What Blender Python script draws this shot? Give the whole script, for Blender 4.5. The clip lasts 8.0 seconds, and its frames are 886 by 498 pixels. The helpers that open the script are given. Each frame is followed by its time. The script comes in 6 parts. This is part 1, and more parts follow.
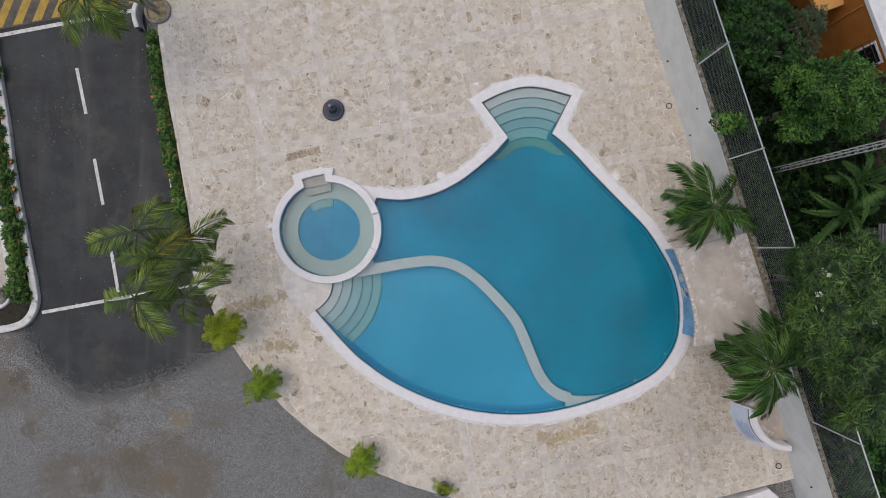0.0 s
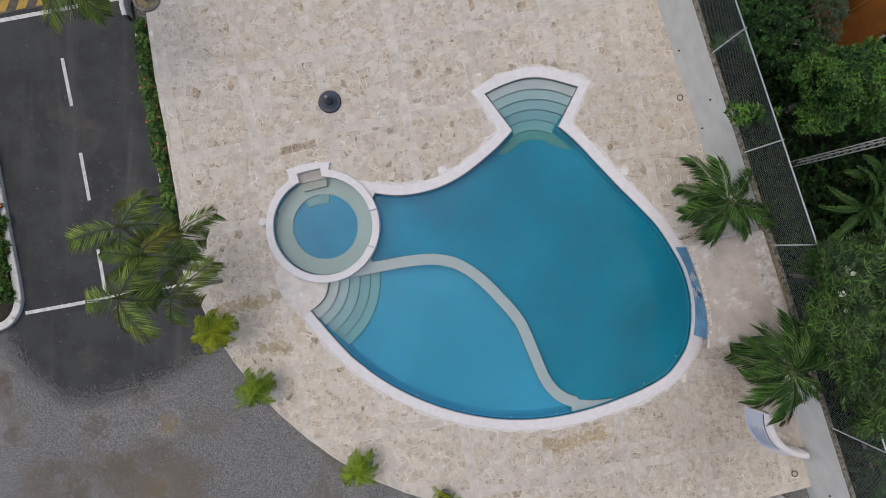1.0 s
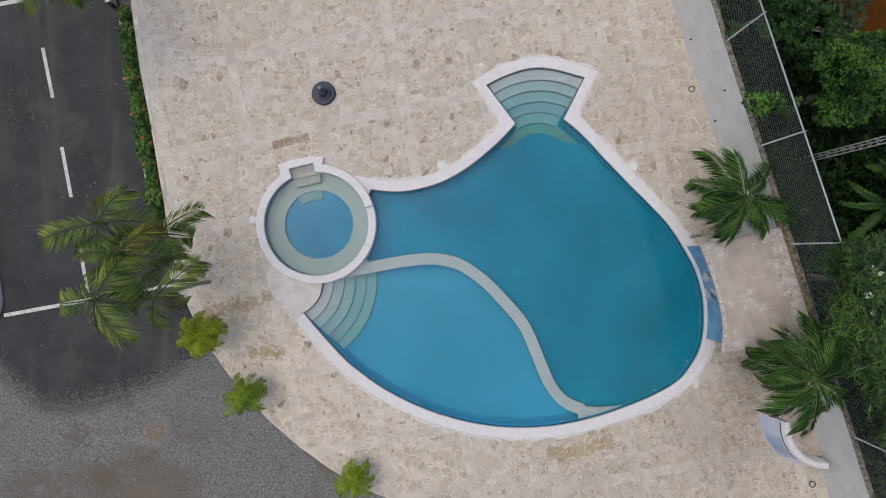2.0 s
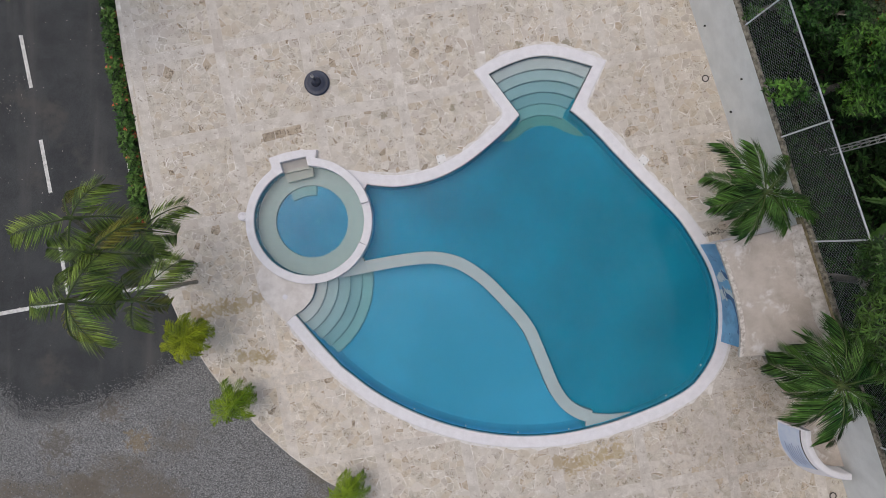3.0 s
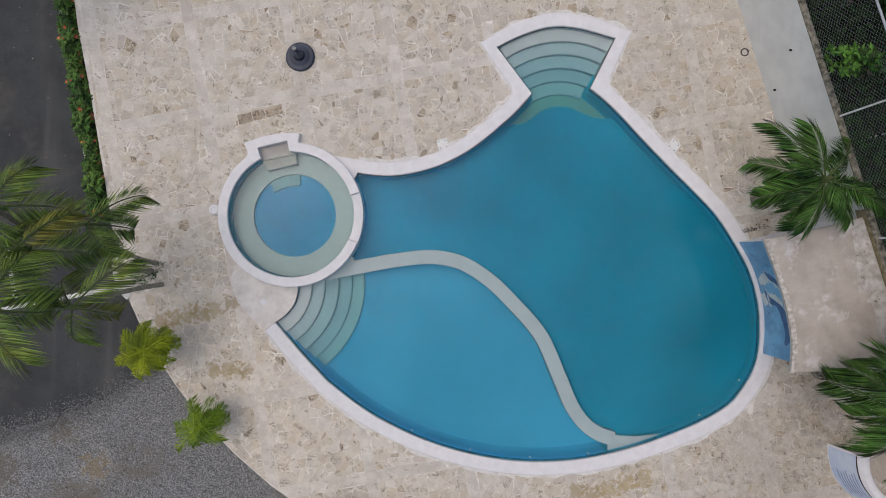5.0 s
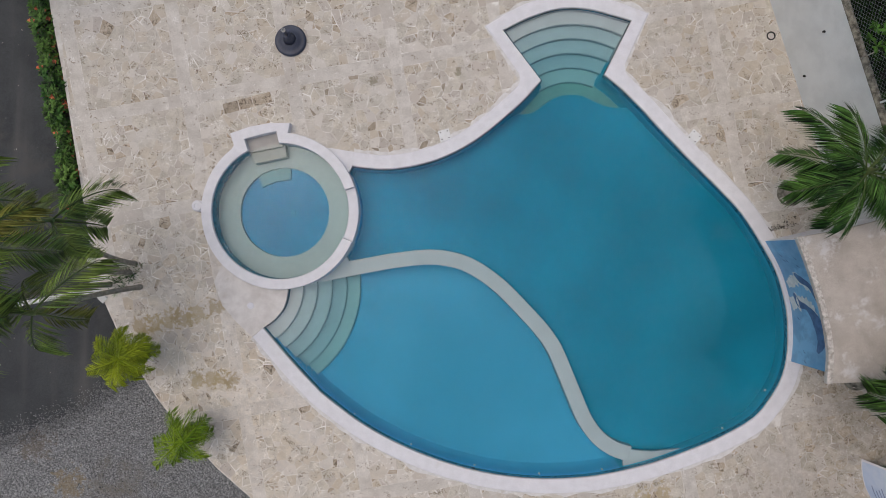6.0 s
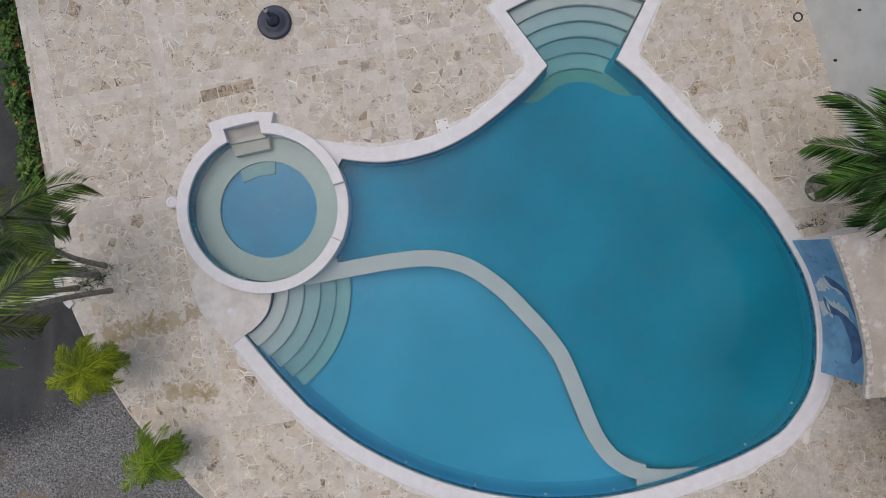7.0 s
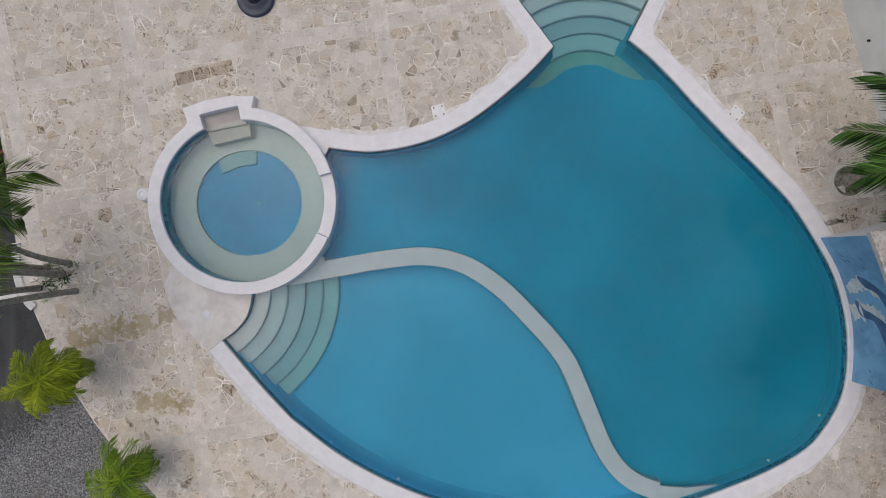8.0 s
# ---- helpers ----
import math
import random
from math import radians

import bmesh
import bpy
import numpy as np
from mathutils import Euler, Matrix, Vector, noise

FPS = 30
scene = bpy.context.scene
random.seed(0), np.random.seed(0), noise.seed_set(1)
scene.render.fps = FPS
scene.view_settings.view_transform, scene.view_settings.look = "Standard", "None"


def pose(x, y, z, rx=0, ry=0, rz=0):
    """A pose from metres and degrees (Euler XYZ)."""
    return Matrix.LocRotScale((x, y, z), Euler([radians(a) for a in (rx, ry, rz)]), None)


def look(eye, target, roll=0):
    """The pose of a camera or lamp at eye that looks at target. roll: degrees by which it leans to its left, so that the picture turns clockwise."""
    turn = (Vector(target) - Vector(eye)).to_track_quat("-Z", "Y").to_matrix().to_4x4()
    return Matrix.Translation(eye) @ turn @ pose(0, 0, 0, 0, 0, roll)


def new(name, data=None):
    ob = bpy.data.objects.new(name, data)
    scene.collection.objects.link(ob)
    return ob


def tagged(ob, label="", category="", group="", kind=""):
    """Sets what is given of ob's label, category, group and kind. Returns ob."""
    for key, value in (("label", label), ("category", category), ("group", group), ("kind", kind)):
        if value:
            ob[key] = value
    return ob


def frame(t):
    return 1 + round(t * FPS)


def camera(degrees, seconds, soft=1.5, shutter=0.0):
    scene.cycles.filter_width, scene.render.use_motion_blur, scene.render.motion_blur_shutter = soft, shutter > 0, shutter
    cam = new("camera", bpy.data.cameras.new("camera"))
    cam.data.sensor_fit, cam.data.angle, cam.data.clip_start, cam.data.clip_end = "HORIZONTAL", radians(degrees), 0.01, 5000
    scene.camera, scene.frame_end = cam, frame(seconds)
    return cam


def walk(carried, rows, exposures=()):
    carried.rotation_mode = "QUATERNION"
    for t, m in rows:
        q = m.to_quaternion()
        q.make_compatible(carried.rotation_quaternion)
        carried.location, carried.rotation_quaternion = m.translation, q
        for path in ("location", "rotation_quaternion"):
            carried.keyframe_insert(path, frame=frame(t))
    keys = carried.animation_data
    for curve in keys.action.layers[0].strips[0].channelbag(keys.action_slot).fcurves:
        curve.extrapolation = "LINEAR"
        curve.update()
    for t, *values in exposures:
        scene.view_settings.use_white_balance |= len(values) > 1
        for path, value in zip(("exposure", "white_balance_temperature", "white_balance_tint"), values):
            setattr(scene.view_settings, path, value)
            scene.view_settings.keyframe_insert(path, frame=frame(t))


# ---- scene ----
# ---- camera ----
cam = camera(73.7, 8.0, soft=0.8)
ROWS = [
    (0.0, 0.017, -0.026, 18.048, 0.070, 0.136, 0.000),
    (0.5, -0.000, -0.067, 17.675, 0.109, 0.128, -0.026),
    (1.0, -0.020, -0.110, 17.286, 0.144, 0.126, 0.016),
    (1.5, -0.021, -0.135, 16.870, 0.190, 0.106, 0.012),
    (3.0, -0.035, -0.214, 15.572, 0.279, 0.044, 0.011),
    (3.5, -0.038, -0.237, 15.116, 0.304, 0.010, 0.018),
    (4.0, -0.040, -0.252, 14.621, 0.337, -0.036, 0.025),
    (4.5, -0.061, -0.266, 14.105, 0.385, -0.051, 0.038),
    (6.0, -0.135, -0.315, 12.563, 0.552, -0.052, 0.055),
    (6.5, -0.111, -0.309, 12.036, 0.616, -0.072, 0.039),
    (7.0, -0.089, -0.320, 11.517, 0.659, -0.062, 0.038),
    (7.5, -0.065, -0.340, 11.021, 0.688, -0.039, 0.095),
    (8.0, -0.016, -0.368, 10.547, 0.718, -0.045, 0.149),
]
EXPOSURE = [(0.0, -0.50), (3.0, -0.47), (4.5, -0.50), (7.0, -0.58), (8.0, -0.58)]
walk(cam, [(t, pose(x, y, z, rx, ry, rz)) for t, x, y, z, rx, ry, rz in ROWS], exposures=EXPOSURE)

# ---- light: bright overcast sky, soft sun ----
SUN_UP, SUN_TURN = radians(68), radians(-60)
world = bpy.data.worlds.new("sky")
scene.world = world
world.use_nodes = True
nt = world.node_tree
sky = nt.nodes.new("ShaderNodeTexSky")
sky.sky_type, sky.sun_disc = "NISHITA", False
sky.sun_elevation, sky.sun_rotation = SUN_UP, SUN_TURN
sky.air_density, sky.dust_density, sky.ozone_density = 1.0, 6.0, 1.0
hsv = nt.nodes.new("ShaderNodeHueSaturation")
hsv.inputs["Saturation"].default_value = 1.0
nt.links.new(sky.outputs[0], hsv.inputs["Color"])
cloud = nt.nodes.new("ShaderNodeTexNoise")
cloud.inputs["Scale"].default_value, cloud.inputs["Detail"].default_value = 3.0, 5.0
nt.links.new(nt.nodes.new("ShaderNodeTexCoord").outputs["Generated"], cloud.inputs["Vector"])
cover = nt.nodes.new("ShaderNodeMapRange")
cover.inputs["From Min"].default_value, cover.inputs["From Max"].default_value = 0.35, 0.65
cover.inputs["To Min"].default_value, cover.inputs["To Max"].default_value = 0.6, 1.4
nt.links.new(cloud.outputs["Fac"], cover.inputs["Value"])
layer = nt.nodes.new("ShaderNodeVectorMath")
layer.operation = "SCALE"
nt.links.new(hsv.outputs[0], layer.inputs[0])
nt.links.new(cover.outputs[0], layer.inputs["Scale"])
nt.links.new(layer.outputs[0], nt.nodes["Background"].inputs["Color"])
nt.nodes["Background"].inputs["Strength"].default_value = 0.15
lamp = bpy.data.lights.new("sun", "SUN")
lamp.energy, lamp.angle, lamp.color = 0.8, radians(120), (0.97, 0.985, 1.0)
sun = new("sun", lamp)
sun.matrix_world = look((0, 0, 30), (0 - 30 * math.sin(SUN_TURN) / math.tan(SUN_UP), 0 - 30 * math.cos(SUN_TURN) / math.tan(SUN_UP), 0))


# ---- materials ----
def surface(name, dark, light, scale=8.0, rough=0.8, bump=0.2, stain=None, stain_scale=0.6, stain_at=0.62, vary="", spread=0.25,
            metal=0.0, grit=0.0, spots=(), fine=60.0, bloom=None, cracks=(), cells=None, streak=None, veins=(), hues=()):
    """A worn surface: grain between two colours, wide stains, relief; vary by object or by island."""
    m = bpy.data.materials.new(name)
    m.use_nodes = True
    t = m.node_tree
    n, link = t.nodes, t.links.new
    b = n["Principled BSDF"]
    b.inputs["Roughness"].default_value, b.inputs["Metallic"].default_value = rough, metal
    where = n.new("ShaderNodeNewGeometry").outputs["Position"]

    def noisy(s, detail=5.0, w=0.6):
        k = n.new("ShaderNodeTexNoise")
        k.inputs["Scale"].default_value, k.inputs["Detail"].default_value, k.inputs["Roughness"].default_value = s, detail, w
        link(where, k.inputs["Vector"])
        return k.outputs["Fac"]

    def ramp(f, a, c):
        k = n.new("ShaderNodeMapRange")
        k.interpolation_type = "SMOOTHSTEP"
        link(f, k.inputs["Value"])
        k.inputs["From Min"].default_value, k.inputs["From Max"].default_value = a, c
        return k.outputs[0]

    def mixed(f, a, c):
        k = n.new("ShaderNodeMix")
        k.data_type = "RGBA"
        link(f, k.inputs["Factor"])
        for s, v in ((k.inputs[6], a), (k.inputs[7], c)):
            if isinstance(v, tuple):
                s.default_value = (*v, 1)
            else:
                link(v, s)
        return k.outputs[2]

    grain = noisy(scale)
    colour = mixed(ramp(grain, 0.3, 0.7), dark, light)
    if grit:
        g = noisy(fine, 3.0, 0.7)
        k = n.new("ShaderNodeHueSaturation")
        v = n.new("ShaderNodeMapRange")
        link(g, v.inputs["Value"])
        v.inputs["From Min"].default_value, v.inputs["From Max"].default_value = 0.3, 0.7
        v.inputs["To Min"].default_value, v.inputs["To Max"].default_value = 1 - grit, 1 + grit
        link(v.outputs[0], k.inputs["Value"])
        link(colour, k.inputs["Color"])
        colour = k.outputs[0]
    if cells:
        v = n.new("ShaderNodeTexVoronoi")
        v.inputs["Scale"].default_value = cells[0]
        link(where, v.inputs["Vector"])
        sep = n.new("ShaderNodeSeparateColor")
        link(v.outputs["Color"], sep.inputs[0])
        k = n.new("ShaderNodeHueSaturation")
        q = n.new("ShaderNodeMapRange")
        link(sep.outputs[0], q.inputs["Value"])
        q.inputs["To Min"].default_value, q.inputs["To Max"].default_value = 1 - cells[1], 1 + cells[2]
        link(q.outputs[0], k.inputs["Value"])
        link(colour, k.inputs["Color"])
        colour = k.outputs[0]
    if cracks:
        warp = n.new("ShaderNodeTexNoise")
        warp.inputs["Scale"].default_value, warp.inputs["Detail"].default_value = 5.0, 3.0
        link(where, warp.inputs["Vector"])
        bent = n.new("ShaderNodeVectorMath")
        bent.operation = "MULTIPLY_ADD"
        link(warp.outputs["Color"], bent.inputs[0])
        bent.inputs[1].default_value = (0.08, 0.08, 0.08)
        link(where, bent.inputs[2])
        for s, wide, cut, tone in cracks:
            cell = n.new("ShaderNodeTexVoronoi")
            cell.feature = "DISTANCE_TO_EDGE"
            cell.inputs["Scale"].default_value = s
            link(bent.outputs[0], cell.inputs["Vector"])
            thin = n.new("ShaderNodeMapRange")
            link(cell.outputs["Distance"], thin.inputs["Value"])
            thin.inputs["From Min"].default_value, thin.inputs["From Max"].default_value = wide * 0.4, wide
            thin.inputs["To Min"].default_value, thin.inputs["To Max"].default_value = 1.0, 0.0
            both = n.new("ShaderNodeMath")
            both.operation = "MULTIPLY"
            link(thin.outputs[0], both.inputs[0])
            link(ramp(noisy(s * 0.55, 3.0, 0.6), cut, cut + 0.08), both.inputs[1])
            colour = mixed(both.outputs[0], colour, tone)
    if vary:
        r = n.new("ShaderNodeObjectInfo").outputs["Random"] if vary == "object" else n.new("ShaderNodeNewGeometry").outputs["Random Per Island"]
        k = n.new("ShaderNodeHueSaturation")
        v = n.new("ShaderNodeMapRange")
        link(r, v.inputs["Value"])
        v.inputs["To Min"].default_value, v.inputs["To Max"].default_value = 1 - spread, 1 + spread
        link(v.outputs[0], k.inputs["Value"])
        link(colour, k.inputs["Color"])
        colour = k.outputs[0]
        for turn, at, share, tone in hues:
            q = n.new("ShaderNodeMath")
            q.operation = "MULTIPLY"
            q.inputs[1].default_value = turn
            link(r, q.inputs[0])
            w = n.new("ShaderNodeMath")
            w.operation = "FRACT"
            link(q.outputs[0], w.inputs[0])
            y = n.new("ShaderNodeMapRange")
            link(w.outputs[0], y.inputs["Value"])
            y.inputs["From Min"].default_value, y.inputs["From Max"].default_value, y.inputs["To Max"].default_value = at, 1.0, share
            colour = mixed(y.outputs[0], colour, tone)
    for s, half, mask, cut, tone, bend in veins:
        k = n.new("ShaderNodeTexNoise")
        k.inputs["Scale"].default_value, k.inputs["Detail"].default_value, k.inputs["Distortion"].default_value = s, 3.0, bend
        link(where, k.inputs["Vector"])
        mid = n.new("ShaderNodeMath")
        mid.operation = "SUBTRACT"
        link(k.outputs["Fac"], mid.inputs[0])
        mid.inputs[1].default_value = 0.5
        off = n.new("ShaderNodeMath")
        off.operation = "ABSOLUTE"
        link(mid.outputs[0], off.inputs[0])
        thin = n.new("ShaderNodeMapRange")
        link(off.outputs[0], thin.inputs["Value"])
        thin.inputs["From Min"].default_value, thin.inputs["From Max"].default_value = half * 0.5, half
        thin.inputs["To Min"].default_value, thin.inputs["To Max"].default_value = 0.85, 0.0
        both = n.new("ShaderNodeMath")
        both.operation = "MULTIPLY"
        link(thin.outputs[0], both.inputs[0])
        link(ramp(noisy(mask, 3.0, 0.6), cut, cut + 0.05), both.inputs[1])
        colour = mixed(both.outputs[0], colour, tone)
    if stain:
        colour = mixed(ramp(noisy(stain_scale, 6.0, 0.65), stain_at, stain_at + 0.12), colour, stain)
    if streak:
        long = n.new("ShaderNodeVectorMath")
        long.operation = "MULTIPLY"
        long.inputs[1].default_value = (2.2, 0.16, 1.0)
        link(where, long.inputs[0])
        k = n.new("ShaderNodeTexNoise")
        k.inputs["Scale"].default_value, k.inputs["Detail"].default_value = 1.0, 4.0
        link(long.outputs[0], k.inputs["Vector"])
        colour = mixed(ramp(k.outputs["Fac"], 0.5, 0.85), colour, streak)
    if bloom:
        colour = mixed(ramp(noisy(0.8, 5.0, 0.6), 0.52, 0.72), colour, bloom)
    torn = noisy(7.0, 7.0, 0.75) if spots else None
    for x, y, rad, tone in spots:
        d = n.new("ShaderNodeVectorMath")
        d.operation = "DISTANCE"
        flat = n.new("ShaderNodeVectorMath")
        flat.operation = "MULTIPLY"
        flat.inputs[1].default_value = (1, 1, 0)
        link(where, flat.inputs[0])
        link(flat.outputs[0], d.inputs[0])
        d.inputs[1].default_value = (x, y, 0)
        a = n.new("ShaderNodeMath")
        a.operation = "MULTIPLY_ADD"
        link(torn, a.inputs[0])
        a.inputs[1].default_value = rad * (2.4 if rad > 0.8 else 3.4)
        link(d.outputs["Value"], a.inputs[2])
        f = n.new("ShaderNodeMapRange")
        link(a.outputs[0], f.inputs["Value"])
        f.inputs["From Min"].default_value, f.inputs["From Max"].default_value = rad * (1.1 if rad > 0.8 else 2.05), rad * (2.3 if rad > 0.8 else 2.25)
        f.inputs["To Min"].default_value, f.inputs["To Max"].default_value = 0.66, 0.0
        # wide spots multiply the colour below, darkening or brightening it
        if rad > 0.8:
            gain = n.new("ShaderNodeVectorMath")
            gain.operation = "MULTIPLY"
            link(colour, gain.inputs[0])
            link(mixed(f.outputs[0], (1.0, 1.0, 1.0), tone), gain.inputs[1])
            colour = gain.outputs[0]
        else:
            colour = mixed(f.outputs[0], colour, tone)
    link(colour, b.inputs["Base Color"])
    if bump:
        p = n.new("ShaderNodeBump")
        p.inputs["Strength"].default_value, p.inputs["Distance"].default_value = bump, 0.02
        link(noisy(fine, 4.0, 0.7), p.inputs["Height"])
        link(p.outputs[0], b.inputs["Normal"])
    return m


RUST, OCHRE, DAMP = (0.34, 0.25, 0.12), (0.40, 0.31, 0.16), (0.20, 0.165, 0.095)
# gains on the deck colour: duller and shaded right, lighter left
DULL_SHADE, PALE = (0.80, 0.78, 0.76), (1.12, 1.09, 1.05)
# creamier left deck, brightened further against the palms' shade
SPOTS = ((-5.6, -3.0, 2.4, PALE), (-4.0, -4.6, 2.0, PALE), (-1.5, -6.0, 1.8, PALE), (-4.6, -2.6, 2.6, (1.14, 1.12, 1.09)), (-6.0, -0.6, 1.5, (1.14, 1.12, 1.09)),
         # duller right-hand deck, with wall and tree shade put into its colour
         (5.2, 4.2, 1.9, DULL_SHADE), (6.4, 2.4, 1.5, DULL_SHADE), (7.6, -5.6, 2.2, DULL_SHADE), (4.4, -6.6, 1.8, DULL_SHADE), (8.5, -3.5, 1.1, (0.74, 0.66, 0.55)), (6.9, -5.0, 2.2, DULL_SHADE), (8.6, -5.4, 2.2, DULL_SHADE),
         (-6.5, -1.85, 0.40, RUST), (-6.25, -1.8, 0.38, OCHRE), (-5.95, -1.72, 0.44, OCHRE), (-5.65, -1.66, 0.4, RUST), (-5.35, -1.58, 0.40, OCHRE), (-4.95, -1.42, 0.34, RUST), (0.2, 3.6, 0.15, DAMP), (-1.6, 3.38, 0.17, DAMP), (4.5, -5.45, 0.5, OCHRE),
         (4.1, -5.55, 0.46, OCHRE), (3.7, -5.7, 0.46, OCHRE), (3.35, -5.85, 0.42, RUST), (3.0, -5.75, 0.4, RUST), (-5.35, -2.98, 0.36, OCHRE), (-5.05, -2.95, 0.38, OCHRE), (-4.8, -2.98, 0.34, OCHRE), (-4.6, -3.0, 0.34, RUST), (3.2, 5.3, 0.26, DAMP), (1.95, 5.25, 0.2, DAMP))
WARM_HUES = ((1.0, 0.55, 0.75, (0.50, 0.425, 0.325)), (7.3, 0.6, 0.7, (0.655, 0.615, 0.565)), (13.7, 0.72, 0.6, (0.46, 0.405, 0.36)))
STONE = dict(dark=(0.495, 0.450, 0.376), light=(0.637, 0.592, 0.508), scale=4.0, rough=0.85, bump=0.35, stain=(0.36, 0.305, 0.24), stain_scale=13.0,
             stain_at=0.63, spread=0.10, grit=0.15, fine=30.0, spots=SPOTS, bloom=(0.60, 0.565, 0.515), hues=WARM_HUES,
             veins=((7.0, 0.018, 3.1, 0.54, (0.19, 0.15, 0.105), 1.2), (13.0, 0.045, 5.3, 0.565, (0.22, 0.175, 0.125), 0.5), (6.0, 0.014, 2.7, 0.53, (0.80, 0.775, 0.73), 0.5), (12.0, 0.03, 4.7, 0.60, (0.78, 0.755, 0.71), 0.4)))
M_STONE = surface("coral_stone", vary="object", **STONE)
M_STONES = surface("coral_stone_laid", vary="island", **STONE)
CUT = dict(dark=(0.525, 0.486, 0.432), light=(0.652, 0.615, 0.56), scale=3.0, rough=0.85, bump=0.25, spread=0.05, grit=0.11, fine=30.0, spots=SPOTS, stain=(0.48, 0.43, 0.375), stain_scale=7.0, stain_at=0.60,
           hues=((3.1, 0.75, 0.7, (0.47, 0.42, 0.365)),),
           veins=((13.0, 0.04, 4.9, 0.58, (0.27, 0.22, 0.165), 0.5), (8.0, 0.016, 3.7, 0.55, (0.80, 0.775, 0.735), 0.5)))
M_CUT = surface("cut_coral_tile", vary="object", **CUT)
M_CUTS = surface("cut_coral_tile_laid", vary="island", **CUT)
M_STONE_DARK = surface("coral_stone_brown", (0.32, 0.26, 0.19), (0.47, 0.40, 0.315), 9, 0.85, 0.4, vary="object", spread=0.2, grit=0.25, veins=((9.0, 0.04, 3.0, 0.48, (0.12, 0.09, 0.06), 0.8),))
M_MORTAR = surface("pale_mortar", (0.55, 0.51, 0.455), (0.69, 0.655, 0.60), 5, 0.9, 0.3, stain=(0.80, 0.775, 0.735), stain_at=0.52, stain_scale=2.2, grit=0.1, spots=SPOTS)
M_SMEAR = surface("mortar_smear", (0.62, 0.60, 0.575), (0.73, 0.715, 0.70), 7, 0.85, 0.3, stain=(0.56, 0.52, 0.47), stain_scale=4.0, stain_at=0.55, grit=0.1)
M_COPING = surface("white_coping", (0.70, 0.69, 0.71), (0.765, 0.755, 0.78), 5, 0.6, 0.12, stain=(0.69, 0.67, 0.665), stain_scale=1.4, stain_at=0.6, grit=0.04)
M_PLATFORM = surface("worn_platform_paint", (0.60, 0.565, 0.53), (0.74, 0.71, 0.675), 3, 0.7, 0.15, stain=(0.55, 0.50, 0.45), stain_scale=2.0, stain_at=0.6, grit=0.05)
M_PLASTER = surface("pool_plaster", (0.52, 0.52, 0.53), (0.585, 0.585, 0.595), 3, 0.7, 0.05, stain=(0.49, 0.495, 0.50), stain_scale=0.8)
M_NICHE = surface("tan_plaster", (0.38, 0.36, 0.335), (0.45, 0.43, 0.40), 3, 0.7, 0.05)
M_BENCH = surface("beige_plaster", (0.56, 0.515, 0.49), (0.61, 0.565, 0.53), 2.5, 0.7, 0.05, stain=(0.54, 0.525, 0.47), stain_scale=1.2)
M_DRAIN = surface("blue_grey_cover", (0.10, 0.36, 0.52), (0.16, 0.42, 0.57), 3, 0.6, 0.03)
# lowest steps greener: part of the water's depth tint is in their plaster
M_STEP_LOW = surface("pale_green_plaster", (0.50, 0.565, 0.545), (0.56, 0.625, 0.60), 3, 0.7, 0.05, stain=(0.46, 0.55, 0.50), stain_scale=0.9)
M_STEP_FLARE = surface("greenish_plaster", (0.25, 0.42, 0.36), (0.31, 0.47, 0.40), 3, 0.7, 0.05, stain=(0.34, 0.47, 0.40), stain_scale=0.9)
M_FLOOR_BLUE = surface("blue_pool_plaster", (0.07, 0.45, 0.70), (0.12, 0.56, 0.86), 0.5, 0.7, 0.05, stain=(0.095, 0.52, 0.80), stain_scale=0.5)
# darker than the shallow floor: some dimming by deeper water is in the colour
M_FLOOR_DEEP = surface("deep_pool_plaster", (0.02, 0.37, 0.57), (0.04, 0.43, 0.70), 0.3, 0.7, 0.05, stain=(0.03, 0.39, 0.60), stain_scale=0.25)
M_SPA_FLOOR = surface("spa_plaster", (0.015, 0.27, 0.46), (0.03, 0.33, 0.54), 0.9, 0.7, 0.05)
M_SPA_STEP = surface("grey_green_plaster", (0.24, 0.39, 0.40), (0.30, 0.44, 0.45), 2.5, 0.7, 0.05)
# wall plaster coloured lighter to offset the weaker light on upright walls
M_COVE_LIGHT = surface("lightened_cove_plaster", (0.09, 0.52, 0.82), (0.13, 0.58, 0.90), 0.9, 0.7, 0.05)
M_COVE = surface("teal_cove_plaster", (0.03, 0.46, 0.63), (0.05, 0.50, 0.69), 0.9, 0.7, 0.05)
M_WALL = surface("white_wall_paint", (0.60, 0.62, 0.61), (0.69, 0.71, 0.70), 2, 0.8, 0.15, stain=(0.55, 0.56, 0.535), stain_scale=0.7, stain_at=0.6, grit=0.04)
M_MOSS = surface("mossy_concrete", (0.06, 0.055, 0.04), (0.32, 0.30, 0.24), 9, 0.95, 0.5, grit=0.2)
M_ASPHALT = surface("asphalt", (0.028, 0.031, 0.034), (0.047, 0.051, 0.053), 1.1, 0.85, 0.3, streak=(0.088, 0.086, 0.082), stain=(0.068, 0.065, 0.060), stain_scale=0.45, stain_at=0.56, grit=0.14, fine=70, cells=(70.0, 0.22, 0.35))
DIRT = ((-8.25, -5.3, 0.6, (0.24, 0.185, 0.105)), (-8.6, -7.2, 0.7, (0.17, 0.14, 0.09)), (-10.4, -5.4, 0.79, (0.12, 0.105, 0.085)), (-9.6, -6.5, 0.79, (0.13, 0.11, 0.085)), (-10.9, -7.3, 0.7, (0.12, 0.105, 0.085)),
        (-13.2, -4.0, 0.7, (0.10, 0.085, 0.07)), (-12.9, -5.6, 0.6, (0.12, 0.105, 0.085)), (-9.0, -4.4, 0.7, (0.13, 0.105, 0.08)))
